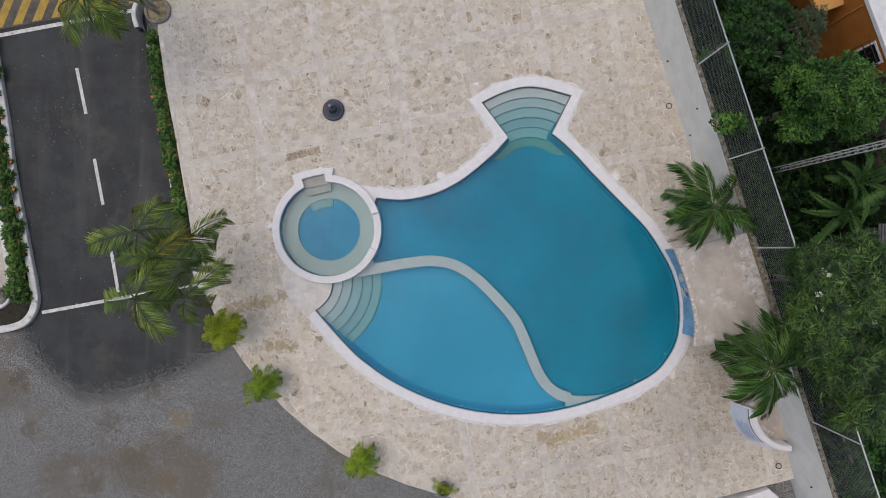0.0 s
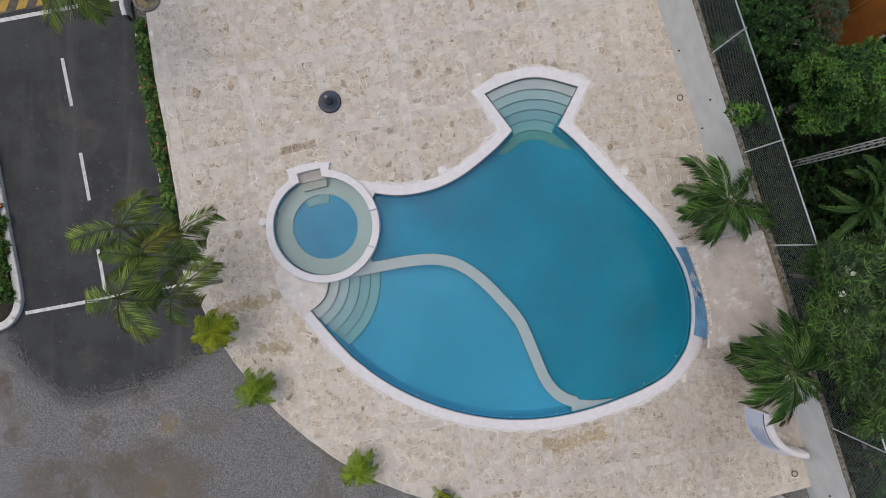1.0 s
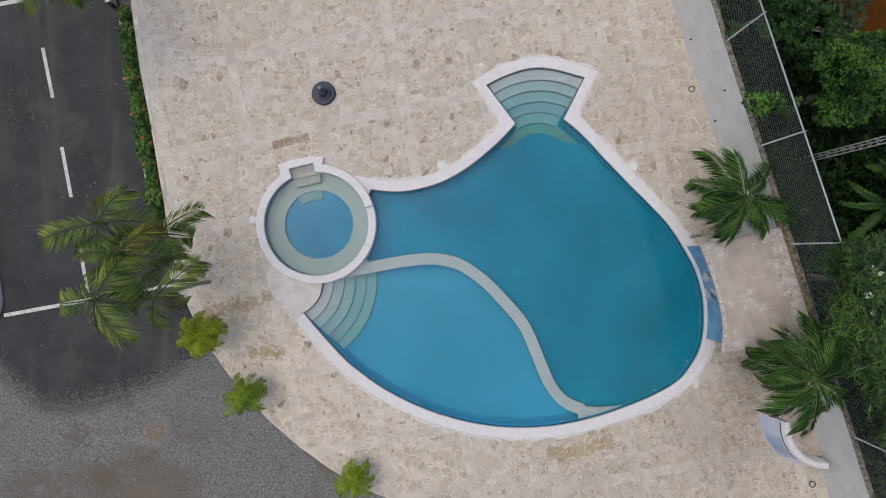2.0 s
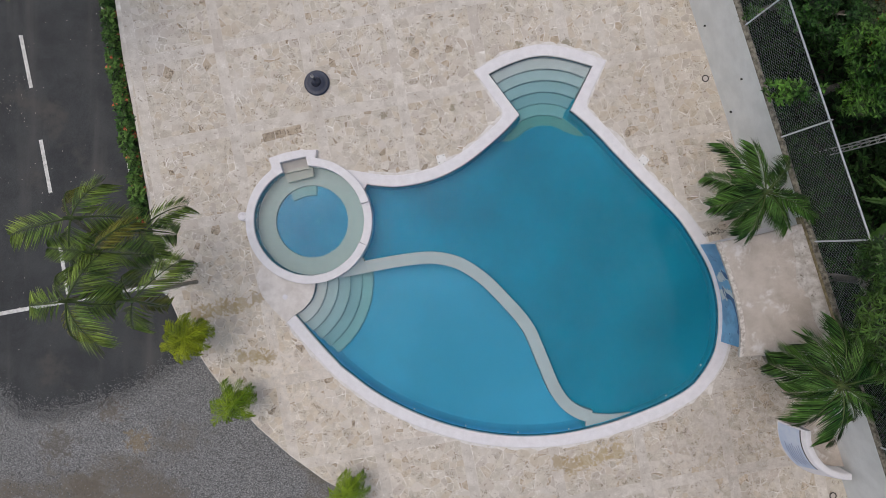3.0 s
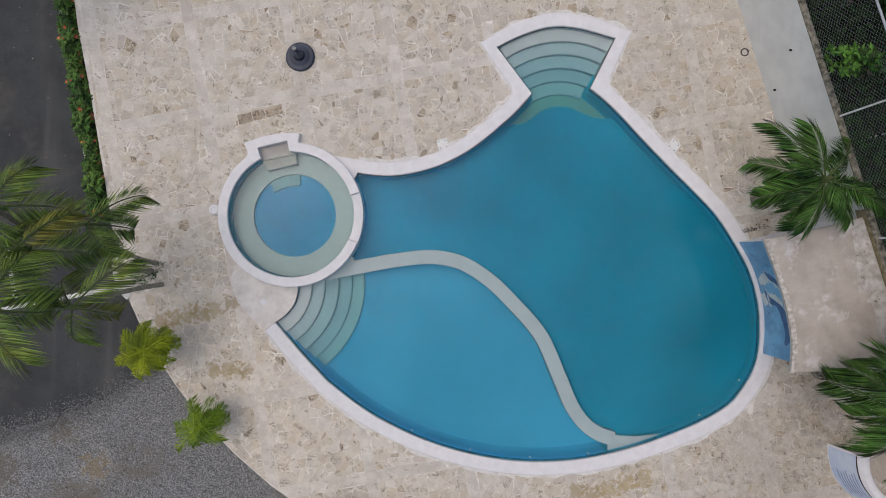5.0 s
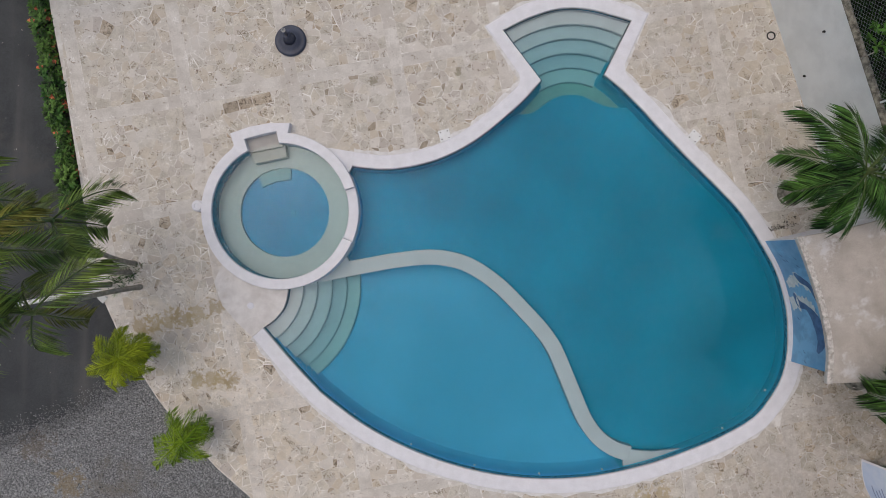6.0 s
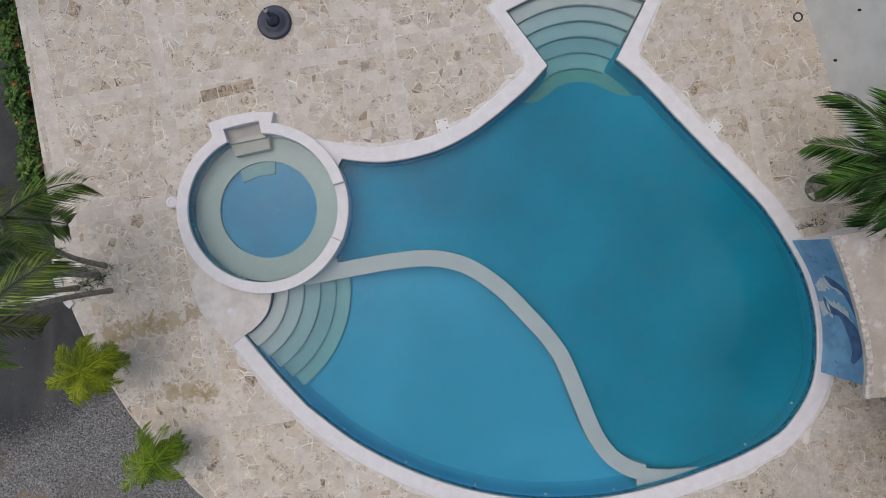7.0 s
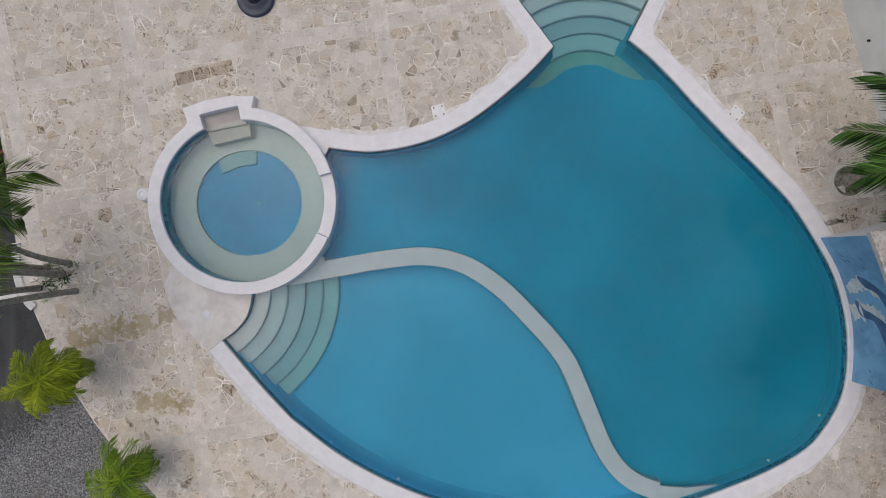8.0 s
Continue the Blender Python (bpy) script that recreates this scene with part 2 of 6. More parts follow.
M_GRAVEL = surface("gravel_bed", (0.10, 0.105, 0.108), (0.25, 0.25, 0.245), 28, 0.9, 0.9, stain=(0.165, 0.148, 0.122), stain_scale=0.35, stain_at=0.52, grit=0.35, fine=38, cells=(46.0, 0.55, 0.9),
                   spots=tuple((x, y, w, tone) for x, y, w, tone in DIRT))
M_PEBBLE = surface("grey_pebbles", (0.085, 0.09, 0.093), (0.30, 0.30, 0.295), 20, 0.85, 0.2, vary="island", spread=0.7)
M_SOIL = surface("dark_soil", (0.018, 0.016, 0.012), (0.045, 0.038, 0.027), 7, 0.95, 0.6, grit=0.3)
M_ROADPAINT = surface("white_road_paint", (0.50, 0.50, 0.48), (0.72, 0.72, 0.70), 9, 0.7, 0.2, stain=(0.08, 0.08, 0.08), stain_scale=6, stain_at=0.6)
M_YELLOW = surface("yellow_road_paint", (0.34, 0.22, 0.035), (0.46, 0.31, 0.05), 6, 0.7, 0.2, stain=(0.16, 0.13, 0.08), stain_scale=5, stain_at=0.6)
M_KERB = surface("white_kerb_paint", (0.55, 0.55, 0.53), (0.72, 0.72, 0.70), 6, 0.75, 0.2, stain=(0.30, 0.29, 0.27), stain_scale=2.2, stain_at=0.57)
M_HUMP = surface("worn_brown_asphalt", (0.075, 0.066, 0.058), (0.13, 0.115, 0.10), 5, 0.9, 0.4, grit=0.25)
M_SLAB = surface("bare_concrete_slab", (0.405, 0.36, 0.315), (0.525, 0.48, 0.432), 2.2, 0.85, 0.25, stain=(0.62, 0.60, 0.585), stain_scale=2.1, stain_at=0.55, grit=0.14)
M_SLAB_EDGE = surface("flaking_concrete", (0.40, 0.37, 0.33), (0.68, 0.66, 0.635), 5, 0.9, 0.6, stain=(0.14, 0.12, 0.09), stain_scale=7.0, stain_at=0.6, grit=0.12)
M_SLAB_RIM = surface("crumbling_mortar", (0.36, 0.33, 0.29), (0.68, 0.65, 0.61), 14, 0.9, 0.6, grit=0.15)
M_INK = surface("faded_ink", (0.16, 0.20, 0.34), (0.26, 0.31, 0.45), 20, 0.6, 0.0)
M_MOSS_DRY = surface("dry_moss", (0.17, 0.14, 0.075), (0.36, 0.31, 0.19), 7, 0.95, 0.5, grit=0.2)
M_LITTER = surface("dry_litter", (0.22, 0.20, 0.16), (0.50, 0.48, 0.43), 20, 0.8, 0.0, vary="island", spread=0.4)
M_NAVY = surface("navy_plastic", (0.026, 0.032, 0.056), (0.042, 0.052, 0.085), 5, 0.45, 0.05, grit=0.2)
M_STEEL = surface("galvanised_steel", (0.42, 0.45, 0.47), (0.57, 0.60, 0.62), 14, 0.45, 0.05, metal=0.3)
M_WIRE = surface("dull_wire", (0.19, 0.21, 0.22), (0.28, 0.31, 0.32), 14, 0.6, 0.0, metal=0.5)
M_MAST = surface("white_mast_paint", (0.36, 0.365, 0.36), (0.52, 0.525, 0.52), 10, 0.6, 0.1, stain=(0.3, 0.22, 0.16), stain_scale=5)
M_BARK = surface("grey_bark", (0.16, 0.14, 0.115), (0.34, 0.31, 0.27), 12, 0.9, 0.5, grit=0.2)
M_STEM = surface("palm_stem", (0.20, 0.18, 0.14), (0.38, 0.35, 0.29), 14, 0.8, 0.3, grit=0.15)
M_SHAFT = surface("green_crownshaft", (0.10, 0.15, 0.04), (0.20, 0.24, 0.09), 6, 0.55, 0.1)
M_POT = surface("grey_clay_pot", (0.10, 0.10, 0.10), (0.19, 0.185, 0.18), 8, 0.7, 0.2, grit=0.15)
M_ROCK = surface("boulder_stone", (0.16, 0.145, 0.125), (0.36, 0.33, 0.29), 4, 0.9, 0.6, grit=0.25)
M_ORANGE = surface("orange_wall_paint", (0.30, 0.105, 0.016), (0.37, 0.135, 0.022), 2, 0.8, 0.15, stain=(0.24, 0.085, 0.015), stain_scale=1.2)
M_ORANGE_PALE = surface("pale_orange_paint", (0.50, 0.25, 0.07), (0.58, 0.31, 0.10), 2, 0.8, 0.1)
M_ROOF = surface("white_roof_coat", (0.62, 0.63, 0.65), (0.76, 0.77, 0.78), 3, 0.8, 0.15, stain=(0.45, 0.45, 0.46))
M_GLASS_DARK = surface("dark_window_glass", (0.012, 0.014, 0.016), (0.02, 0.022, 0.025), 2, 0.08, 0.0)
M_IRON = surface("dark_iron", (0.03, 0.028, 0.027), (0.06, 0.05, 0.045), 9, 0.6, 0.1, metal=0.4)
M_MURAL = surface("blue_mural_paint", (0.13, 0.29, 0.47), (0.20, 0.37, 0.55), 3, 0.6, 0.08, stain=(0.20, 0.42, 0.62), stain_scale=1.3, stain_at=0.5)
M_MURAL_DARK = surface("navy_mural_paint", (0.05, 0.10, 0.21), (0.09, 0.17, 0.31), 6, 0.6, 0.08)
M_MURAL_FOAM = surface("foam_mural_paint", (0.48, 0.52, 0.52), (0.64, 0.66, 0.64), 9, 0.7, 0.1)
M_SIGN = surface("pale_blue_board", (0.42, 0.52, 0.70), (0.60, 0.66, 0.76), 1.5, 0.5, 0.03)
M_SHEET = surface("dark_metal_sheet", (0.05, 0.052, 0.055), (0.10, 0.10, 0.105), 4, 0.6, 0.1, metal=0.3)
M_PLASTIC = surface("white_plastic", (0.70, 0.70, 0.69), (0.78, 0.78, 0.77), 6, 0.4, 0.03)
M_HOLE = surface("dark_hole", (0.01, 0.01, 0.01), (0.02, 0.02, 0.02), 6, 0.9, 0.0)


def leaf_material(name, dark, light, old=None, rough=0.5, vary=0.55, gloss=0.22):
    m = surface(name, dark, light, 1.7, rough, 0.0, stain=old, stain_scale=1.1, stain_at=0.66, vary="island", spread=vary)
    m.node_tree.nodes["Principled BSDF"].inputs["Specular IOR Level"].default_value = gloss
    return m


M_PALM = leaf_material("palm_leaflet", (0.008, 0.040, 0.008), (0.080, 0.165, 0.032), (0.20, 0.23, 0.055), 0.42, 0.95, 0.15)
M_ARECA = leaf_material("areca_leaflet", (0.070, 0.140, 0.024), (0.235, 0.315, 0.058), (0.36, 0.30, 0.06), 0.42, 0.65, 0.4)
M_ARECA_OLD = leaf_material("yellowing_leaflet", (0.10, 0.125, 0.022), (0.26, 0.245, 0.05), (0.28, 0.17, 0.06))
M_LIME = leaf_material("lime_leaflet", (0.15, 0.215, 0.010), (0.37, 0.43, 0.024), (0.42, 0.36, 0.03), 0.5, 0.6)
M_LEAF = leaf_material("broad_leaf", (0.005, 0.024, 0.005), (0.030, 0.085, 0.014), (0.045, 0.10, 0.018), 0.42, 0.9)
M_LEAF_PALE = leaf_material("dusty_leaf", (0.028, 0.045, 0.022), (0.075, 0.10, 0.05), None, 0.6, 0.8)
M_LEAF_NARROW = leaf_material("narrow_leaf", (0.008, 0.030, 0.006), (0.072, 0.145, 0.028), (0.15, 0.20, 0.05), 0.38, 0.95, 0.35)
M_LEAF_BRIGHT = leaf_material("glossy_leaf", (0.010, 0.042, 0.006), (0.068, 0.158, 0.023), (0.11, 0.19, 0.03), 0.42, 0.92)
M_LEAF_BIG = leaf_material("banana_leaf", (0.008, 0.026, 0.007), (0.040, 0.092, 0.018), (0.15, 0.15, 0.035), 0.5, 0.95, 0.2)
M_HEDGE = leaf_material("hedge_leaf", (0.022, 0.070, 0.012), (0.085, 0.160, 0.028), (0.12, 0.13, 0.03), 0.5, 0.85)
# leaf green darkened to stand for shade under the trees
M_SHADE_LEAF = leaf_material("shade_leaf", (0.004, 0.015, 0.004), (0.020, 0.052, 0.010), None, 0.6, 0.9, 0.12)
M_FLOWER = leaf_material("red_petal", (0.42, 0.085, 0.035), (0.55, 0.18, 0.09))
M_PALE_PETAL = leaf_material("pale_petal", (0.34, 0.40, 0.30), (0.50, 0.54, 0.44))
M_YOUNG = leaf_material("young_green_leaflet", (0.085, 0.165, 0.010), (0.25, 0.36, 0.022), (0.32, 0.35, 0.03), 0.45, 0.6)
M_RACHIS = surface("leaf_rib", (0.035, 0.065, 0.012), (0.075, 0.11, 0.025), 6, 0.7, 0.0)


def water_materials():
    """Clear surface with a sky gloss, and thin veils of suspended matter that tint what lies below them."""
    made = []
    for name, tint, veil, share, gloss in (("water_surface", (0.89, 0.98, 0.99), None, 0, True),
                                           ("water_veil", (0.89, 0.972, 0.982), (0.20, 0.58, 0.76), 0.035, False),
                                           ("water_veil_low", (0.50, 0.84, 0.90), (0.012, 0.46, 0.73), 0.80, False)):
        m = bpy.data.materials.new(name)
        m.use_nodes = True
        t = m.node_tree
        n, link = t.nodes, t.links.new
        n.remove(n["Principled BSDF"])
        clear = n.new("ShaderNodeBsdfTransparent")
        clear.inputs["Color"].default_value = (*tint, 1)
        mix = n.new("ShaderNodeMixShader")
        link(clear.outputs[0], mix.inputs[1])
        if gloss:
            g = n.new("ShaderNodeBsdfGlossy")
            g.inputs["Roughness"].default_value = 0.03
            fres = n.new("ShaderNodeFresnel")
            fres.inputs["IOR"].default_value = 1.33
            wave = n.new("ShaderNodeTexNoise")
            wave.inputs["Scale"].default_value, wave.inputs["Detail"].default_value = 2.2, 4.0
            p = n.new("ShaderNodeBump")
            p.inputs["Strength"].default_value, p.inputs["Distance"].default_value = 0.08, 0.05
            link(n.new("ShaderNodeNewGeometry").outputs["Position"], wave.inputs["Vector"])
            link(wave.outputs["Fac"], p.inputs["Height"])
            link(p.outputs[0], g.inputs["Normal"])
            link(fres.outputs[0], mix.inputs[0])
            link(g.outputs[0], mix.inputs[2])
        else:
            d = n.new("ShaderNodeBsdfDiffuse")
            d.inputs["Color"].default_value = (*veil, 1)
            cloud = n.new("ShaderNodeTexNoise")
            cloud.inputs["Scale"].default_value, cloud.inputs["Detail"].default_value = 0.55, 4.0
            link(n.new("ShaderNodeNewGeometry").outputs["Position"], cloud.inputs["Vector"])
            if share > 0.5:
                # darkening towards +x painted in for deeper water; the pool floor is level
                x_darkening = n.new("ShaderNodeMapRange")
                x_darkening.interpolation_type = "SMOOTHSTEP"
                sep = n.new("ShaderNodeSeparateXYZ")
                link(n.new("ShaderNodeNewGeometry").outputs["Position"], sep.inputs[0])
                link(sep.outputs["X"], x_darkening.inputs["Value"])
                x_darkening.inputs["From Min"].default_value, x_darkening.inputs["From Max"].default_value = -1.0, 7.5
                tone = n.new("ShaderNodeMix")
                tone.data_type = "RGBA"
                link(x_darkening.outputs[0], tone.inputs["Factor"])
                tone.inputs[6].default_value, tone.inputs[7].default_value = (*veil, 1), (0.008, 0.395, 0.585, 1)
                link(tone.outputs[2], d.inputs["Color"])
            r = n.new("ShaderNodeMapRange")
            link(cloud.outputs["Fac"], r.inputs["Value"])
            r.inputs["From Min"].default_value, r.inputs["From Max"].default_value = 0.3, 0.7
            r.inputs["To Min"].default_value, r.inputs["To Max"].default_value = share * 0.75, share * 1.2
            link(r.outputs[0], mix.inputs[0])
            link(d.outputs[0], mix.inputs[2])
        link(mix.outputs[0], n["Material Output"].inputs["Surface"])
        made.append(m)
    return made


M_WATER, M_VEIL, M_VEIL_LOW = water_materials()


def mosaic_material():
    """Small blue glass tiles, some of them dark."""
    m = bpy.data.materials.new("blue_mosaic")
    m.use_nodes = True
    t = m.node_tree
    n, link = t.nodes, t.links.new
    b = n["Principled BSDF"]
    b.inputs["Roughness"].default_value = 0.25
    v = n.new("ShaderNodeTexVoronoi")
    v.inputs["Scale"].default_value, v.inputs["Randomness"].default_value = 40.0, 0.25
    link(n.new("ShaderNodeNewGeometry").outputs["Position"], v.inputs["Vector"])
    sep = n.new("ShaderNodeSeparateColor")
    link(v.outputs["Color"], sep.inputs[0])
    ramp = n.new("ShaderNodeValToRGB")
    ramp.color_ramp.interpolation = "CONSTANT"
    e = ramp.color_ramp.elements
    e[0].color, e[1].position, e[1].color = (0.015, 0.07, 0.11, 1), 0.32, (0.07, 0.30, 0.43, 1)
    x = e.new(0.7)
    x.color = (0.12, 0.38, 0.50, 1)
    link(sep.outputs[0], ramp.inputs[0])
    link(ramp.outputs[0], b.inputs["Base Color"])
    return m


M_MOSAIC = mosaic_material()


# ---- building helpers ----
def from_lists(name, verts, faces, mats, smooth=False, index=None):
    me = bpy.data.meshes.new(name)
    me.from_pydata([tuple(v) for v in verts], [], faces)
    for m in mats if isinstance(mats, (list, tuple)) else [mats]:
        me.materials.append(m)
    if index is not None:
        me.polygons.foreach_set("material_index", index)
    if smooth:
        me.polygons.foreach_set("use_smooth", [True] * len(me.polygons))
    me.update()
    return me


def part(name, bm, material, parent=None, label="", smooth=False):
    """One mesh object out of a bmesh (or of (verts, faces), or of a ready mesh), under its thing."""
    if isinstance(bm, bmesh.types.BMesh):
        me = bpy.data.meshes.new(name)
        bm.normal_update()
        bm.to_mesh(me)
        bm.free()
        me.materials.append(material)
        if smooth:
            me.polygons.foreach_set("use_smooth", [True] * len(me.polygons))
    elif isinstance(bm, tuple):
        me = from_lists(name, bm[0], bm[1], material, smooth)
    else:
        me = bm
    ob = new(name, me)
    if parent is not None:
        ob.parent = parent
    if label:
        tagged(ob, label)
    return ob


def thing(name, at, label, category, group="", kind=""):
    ob = new(name)
    ob.location = at
    return tagged(ob, label, category, group, kind)


def prism(bm, poly, z0, z1, holes=(), bevel=0.0):
    """An upright block over a plan outline, with holes through it."""
    loops = []
    edges = []
    for loop in (poly, *holes):
        vs = [bm.verts.new((x, y, z1)) for x, y in loop]
        loops.append(vs)
        edges += [bm.edges.new((a, b)) for a, b in zip(vs, vs[1:] + vs[:1])]
    top = [f for f in bmesh.ops.triangle_fill(bm, use_beauty=True, use_dissolve=False, edges=edges, normal=(0, 0, 1))["geom"] if isinstance(f, bmesh.types.BMFace)]
    for f in top:
        f.normal_update()
        if f.normal.z < 0:
            f.normal_flip()
    rim = []
    for loop in loops:
        low = [bm.verts.new((v.co.x, v.co.y, z0)) for v in loop]
        for i in range(len(loop)):
            j = (i + 1) % len(loop)
            bm.faces.new((loop[i], low[i], low[j], loop[j]))
        rim += [e for v in loop for e in v.link_edges if all(len(f.verts) == 3 for f in e.link_faces) is False and any(len(f.verts) == 3 for f in e.link_faces)]
    bmesh.ops.recalc_face_normals(bm, faces=bm.faces[:])
    if bevel:
        bmesh.ops.bevel(bm, geom=list(set(rim)), offset=bevel, segments=2, affect="EDGES", profile=0.6)
    return bm


def block(bm, x0, x1, y0, y1, z0, z1, bevel=0.0, m=None):
    made = bmesh.ops.create_cube(bm, size=1.0, matrix=(m or Matrix()) @ Matrix.LocRotScale(((x0 + x1) / 2, (y0 + y1) / 2, (z0 + z1) / 2), None, (x1 - x0, y1 - y0, z1 - z0)))
    if bevel:
        es = list({e for v in made["verts"] for e in v.link_edges})
        bmesh.ops.bevel(bm, geom=es, offset=bevel, segments=2, affect="EDGES", profile=0.7)
    return bm


def tube(points, radii, sides=8, closed=False):
    """Verts and faces of a round bar along points."""
    pts = [Vector(p) for p in points]
    if not isinstance(radii, (list, tuple)):
        radii = [radii] * len(pts)
    verts, faces = [], []
    n = len(pts)
    for i, p in enumerate(pts):
        a, b = (pts[(i - 1) % n], pts[(i + 1) % n]) if closed else (pts[max(i - 1, 0)], pts[min(i + 1, n - 1)])
        d = (b - a).normalized()
        up = Vector((0, 0, 1)) if abs(d.z) < 0.95 else Vector((1, 0, 0))
        u = d.cross(up).normalized()
        w = d.cross(u)
        for k in range(sides):
            q = 2 * math.pi * k / sides
            verts.append(p + radii[i] * (math.cos(q) * u + math.sin(q) * w))
    for i in range(n if closed else n - 1):
        for k in range(sides):
            a, b = i * sides + k, i * sides + (k + 1) % sides
            c, d = ((i + 1) % n) * sides + (k + 1) % sides, ((i + 1) % n) * sides + k
            faces.append((a, b, c, d))
    if not closed:
        faces.append(tuple(range(sides)))
        faces.append(tuple((n - 1) * sides + k for k in reversed(range(sides))))
    return verts, faces


def joined(pieces):
    verts, faces = [], []
    for v, f in pieces:
        o = len(verts)
        verts += list(v)
        faces += [tuple(i + o for i in q) for q in f]
    return verts, faces


def turned(profile, sides=24, at=(0, 0)):
    """A body of revolution from (radius, height) pairs."""
    verts, faces = [], []
    for r, z in profile:
        for k in range(sides):
            q = 2 * math.pi * k / sides
            verts.append((at[0] + r * math.cos(q), at[1] + r * math.sin(q), z))
    for i in range(len(profile) - 1):
        for k in range(sides):
            a, b = i * sides + k, i * sides + (k + 1) % sides
            faces.append((a, b, b + sides, a + sides))
    faces.append(tuple(range(sides))[::-1])
    faces.append(tuple((len(profile) - 1) * sides + k for k in range(sides)))
    return verts, faces


def smooth_line(pts, n=4, closed=False):
    """Catmull-Rom through plan points."""
    p = [Vector(q) for q in pts]
    out = []
    m = len(p)
    for i in range(m if closed else m - 1):
        a, b, c, d = (p[(i - 1) % m], p[i], p[(i + 1) % m], p[(i + 2) % m]) if closed else (p[max(i - 1, 0)], p[i], p[i + 1], p[min(i + 2, m - 1)])
        for k in range(n):
            t = k / n
            out.append(0.5 * (2 * b + (c - a) * t + (2 * a - 5 * b + 4 * c - d) * t * t + (3 * b - a - 3 * c + d) * t ** 3))
    if not closed:
        out.append(p[-1])
    return [tuple(q) for q in out]


def offset_line(pts, w):
    """Points moved to the left of the way by w, mitred."""
    p = [Vector(q) for q in pts]
    out = []
    for i, q in enumerate(p):
        a = (q - p[i - 1]).normalized() if i else None
        b = (p[i + 1] - q).normalized() if i < len(p) - 1 else None
        a, b = a or b, b or a
        na, nb = Vector((-a.y, a.x)), Vector((-b.y, b.x))
        h = (na + nb).normalized()
        out.append(tuple(q + h * (w / max(h.dot(na), 0.45))))
    return out


def inside(x, y, poly):
    hit = False
    for (x0, y0), (x1, y1) in zip(poly, poly[1:] + poly[:1]):
        if (y0 > y) != (y1 > y) and x < (x1 - x0) * (y - y0) / (y1 - y0) + x0:
            hit = not hit
    return hit


def arc(cx, cy, r, a0, a1, n=24):
    return [(cx + r * math.cos(radians(a0 + (a1 - a0) * i / n)), cy + r * math.sin(radians(a0 + (a1 - a0) * i / n))) for i in range(n + 1)]


def strip(lines):
    """Faces between neighbouring 3D lines of one length."""
    verts = [p for line in lines for p in line]
    n = len(lines[0])
    faces = [(i * n + k, i * n + k + 1, (i + 1) * n + k + 1, (i + 1) * n + k) for i in range(len(lines) - 1) for k in range(n - 1)]
    return verts, faces


# ---- pool outline (plan) ----
SPA = (-3.55, 0.6)
SPA_R, SPA_IN = 1.65, 1.43
upper = [(-2.13, 1.41), (-2.05, 1.57), (-1.77, 1.53), (-1.35, 1.5), (-0.93, 1.54), (-0.51, 1.63), (-0.09, 1.77), (0.4, 2.02), (0.82, 2.31), (1.24, 2.66), (1.59, 2.98), (1.97, 3.4)]
tail = [(1.16, 4.47), (1.59, 4.69), (2.01, 4.85), (2.32, 4.93), (2.64, 4.955), (2.99, 4.92), (3.27, 4.86), (3.62, 4.76), (3.89, 4.68)]
lower = [(3.31, 3.52), (3.69, 3.21), (4.11, 2.79), (4.39, 2.48), (5.09, 1.75), (5.79, 1.05), (6.23, 0.57), (6.64, -0.06), (6.92, -0.57), (7.09, -1.05), (7.19, -1.56), (7.21, -2.08), (7.17, -2.56), (7.05, -2.97),
         (6.81, -3.38), (6.46, -3.78), (5.78, -4.17), (5.06, -4.47), (4.38, -4.71), (3.68, -4.89), (3.0, -5.01), (2.27, -5.06), (1.59, -5.04), (0.89, -4.95), (0.19, -4.79), (-0.5, -4.56), (-1.2, -4.25),
         (-1.9, -3.85), (-2.6, -3.32), (-2.81, -3.13), (-3.37, -2.53), (-3.93, -1.87)]
bay = [(-3.93, -1.87), (-3.72, -1.72), (-3.53, -1.5), (-3.44, -1.28), (-3.4, -1.02)]
corners = smooth_line(upper[1:], 4)
EDGE = [upper[0]] + corners + smooth_line(tail, 4) + smooth_line(lower, 4)
POOL = EDGE + smooth_line(bay, 4)[1:] + arc(*SPA, SPA_R - 0.02, -84, 29, 24)
WATER_Z = -0.06

POOL_PIT = EDGE + smooth_line(bay, 4)[1:] + arc(SPA[0], SPA[1], SPA_R - 0.06, -84, -331, 50)

# ---- ground, road ----
GROUND = -0.32
bm = bmesh.new()
prism(bm, [(-600, -600), (600, -600), (600, 600), (-600, 600)], GROUND - 3.0, GROUND, holes=[POOL_PIT])
tagged(part("ground", bm, M_GRAVEL), "grey gravel and trodden earth", "ground", kind="structure")

rnd = random.Random(5)
road_edge = smooth_line([(-13.1, -2.62), (-12.5, -3.5), (-11.5, -4.35), (-10.46, -4.45), (-9.3, -4.2), (-8.0, -3.67), (-6.77, -2.88)], 10)
road_edge = [(x + rnd.uniform(-0.06, 0.06), y + rnd.uniform(-0.06, 0.06)) for x, y in road_edge]
bm = bmesh.new()
prism(bm, [(-16.5, 22), (-16.5, -2.62)] + road_edge + [(-6.5, -2.2), (-7.3, -1.0), (-8.4, 2.4), (-9.2, 6.6), (-11.5, 22)], GROUND - 0.05, GROUND + 0.012)
road = tagged(part("road", bm, M_ASPHALT), "dark worn asphalt drive beside the pool deck", "road", kind="structure")


def marking(name, pts, mat, label, z=GROUND + 0.017):
    bm = bmesh.new()
    bm.faces.new([bm.verts.new((x, y, z)) for x, y in pts])
    part(name, bm, mat, road, label)


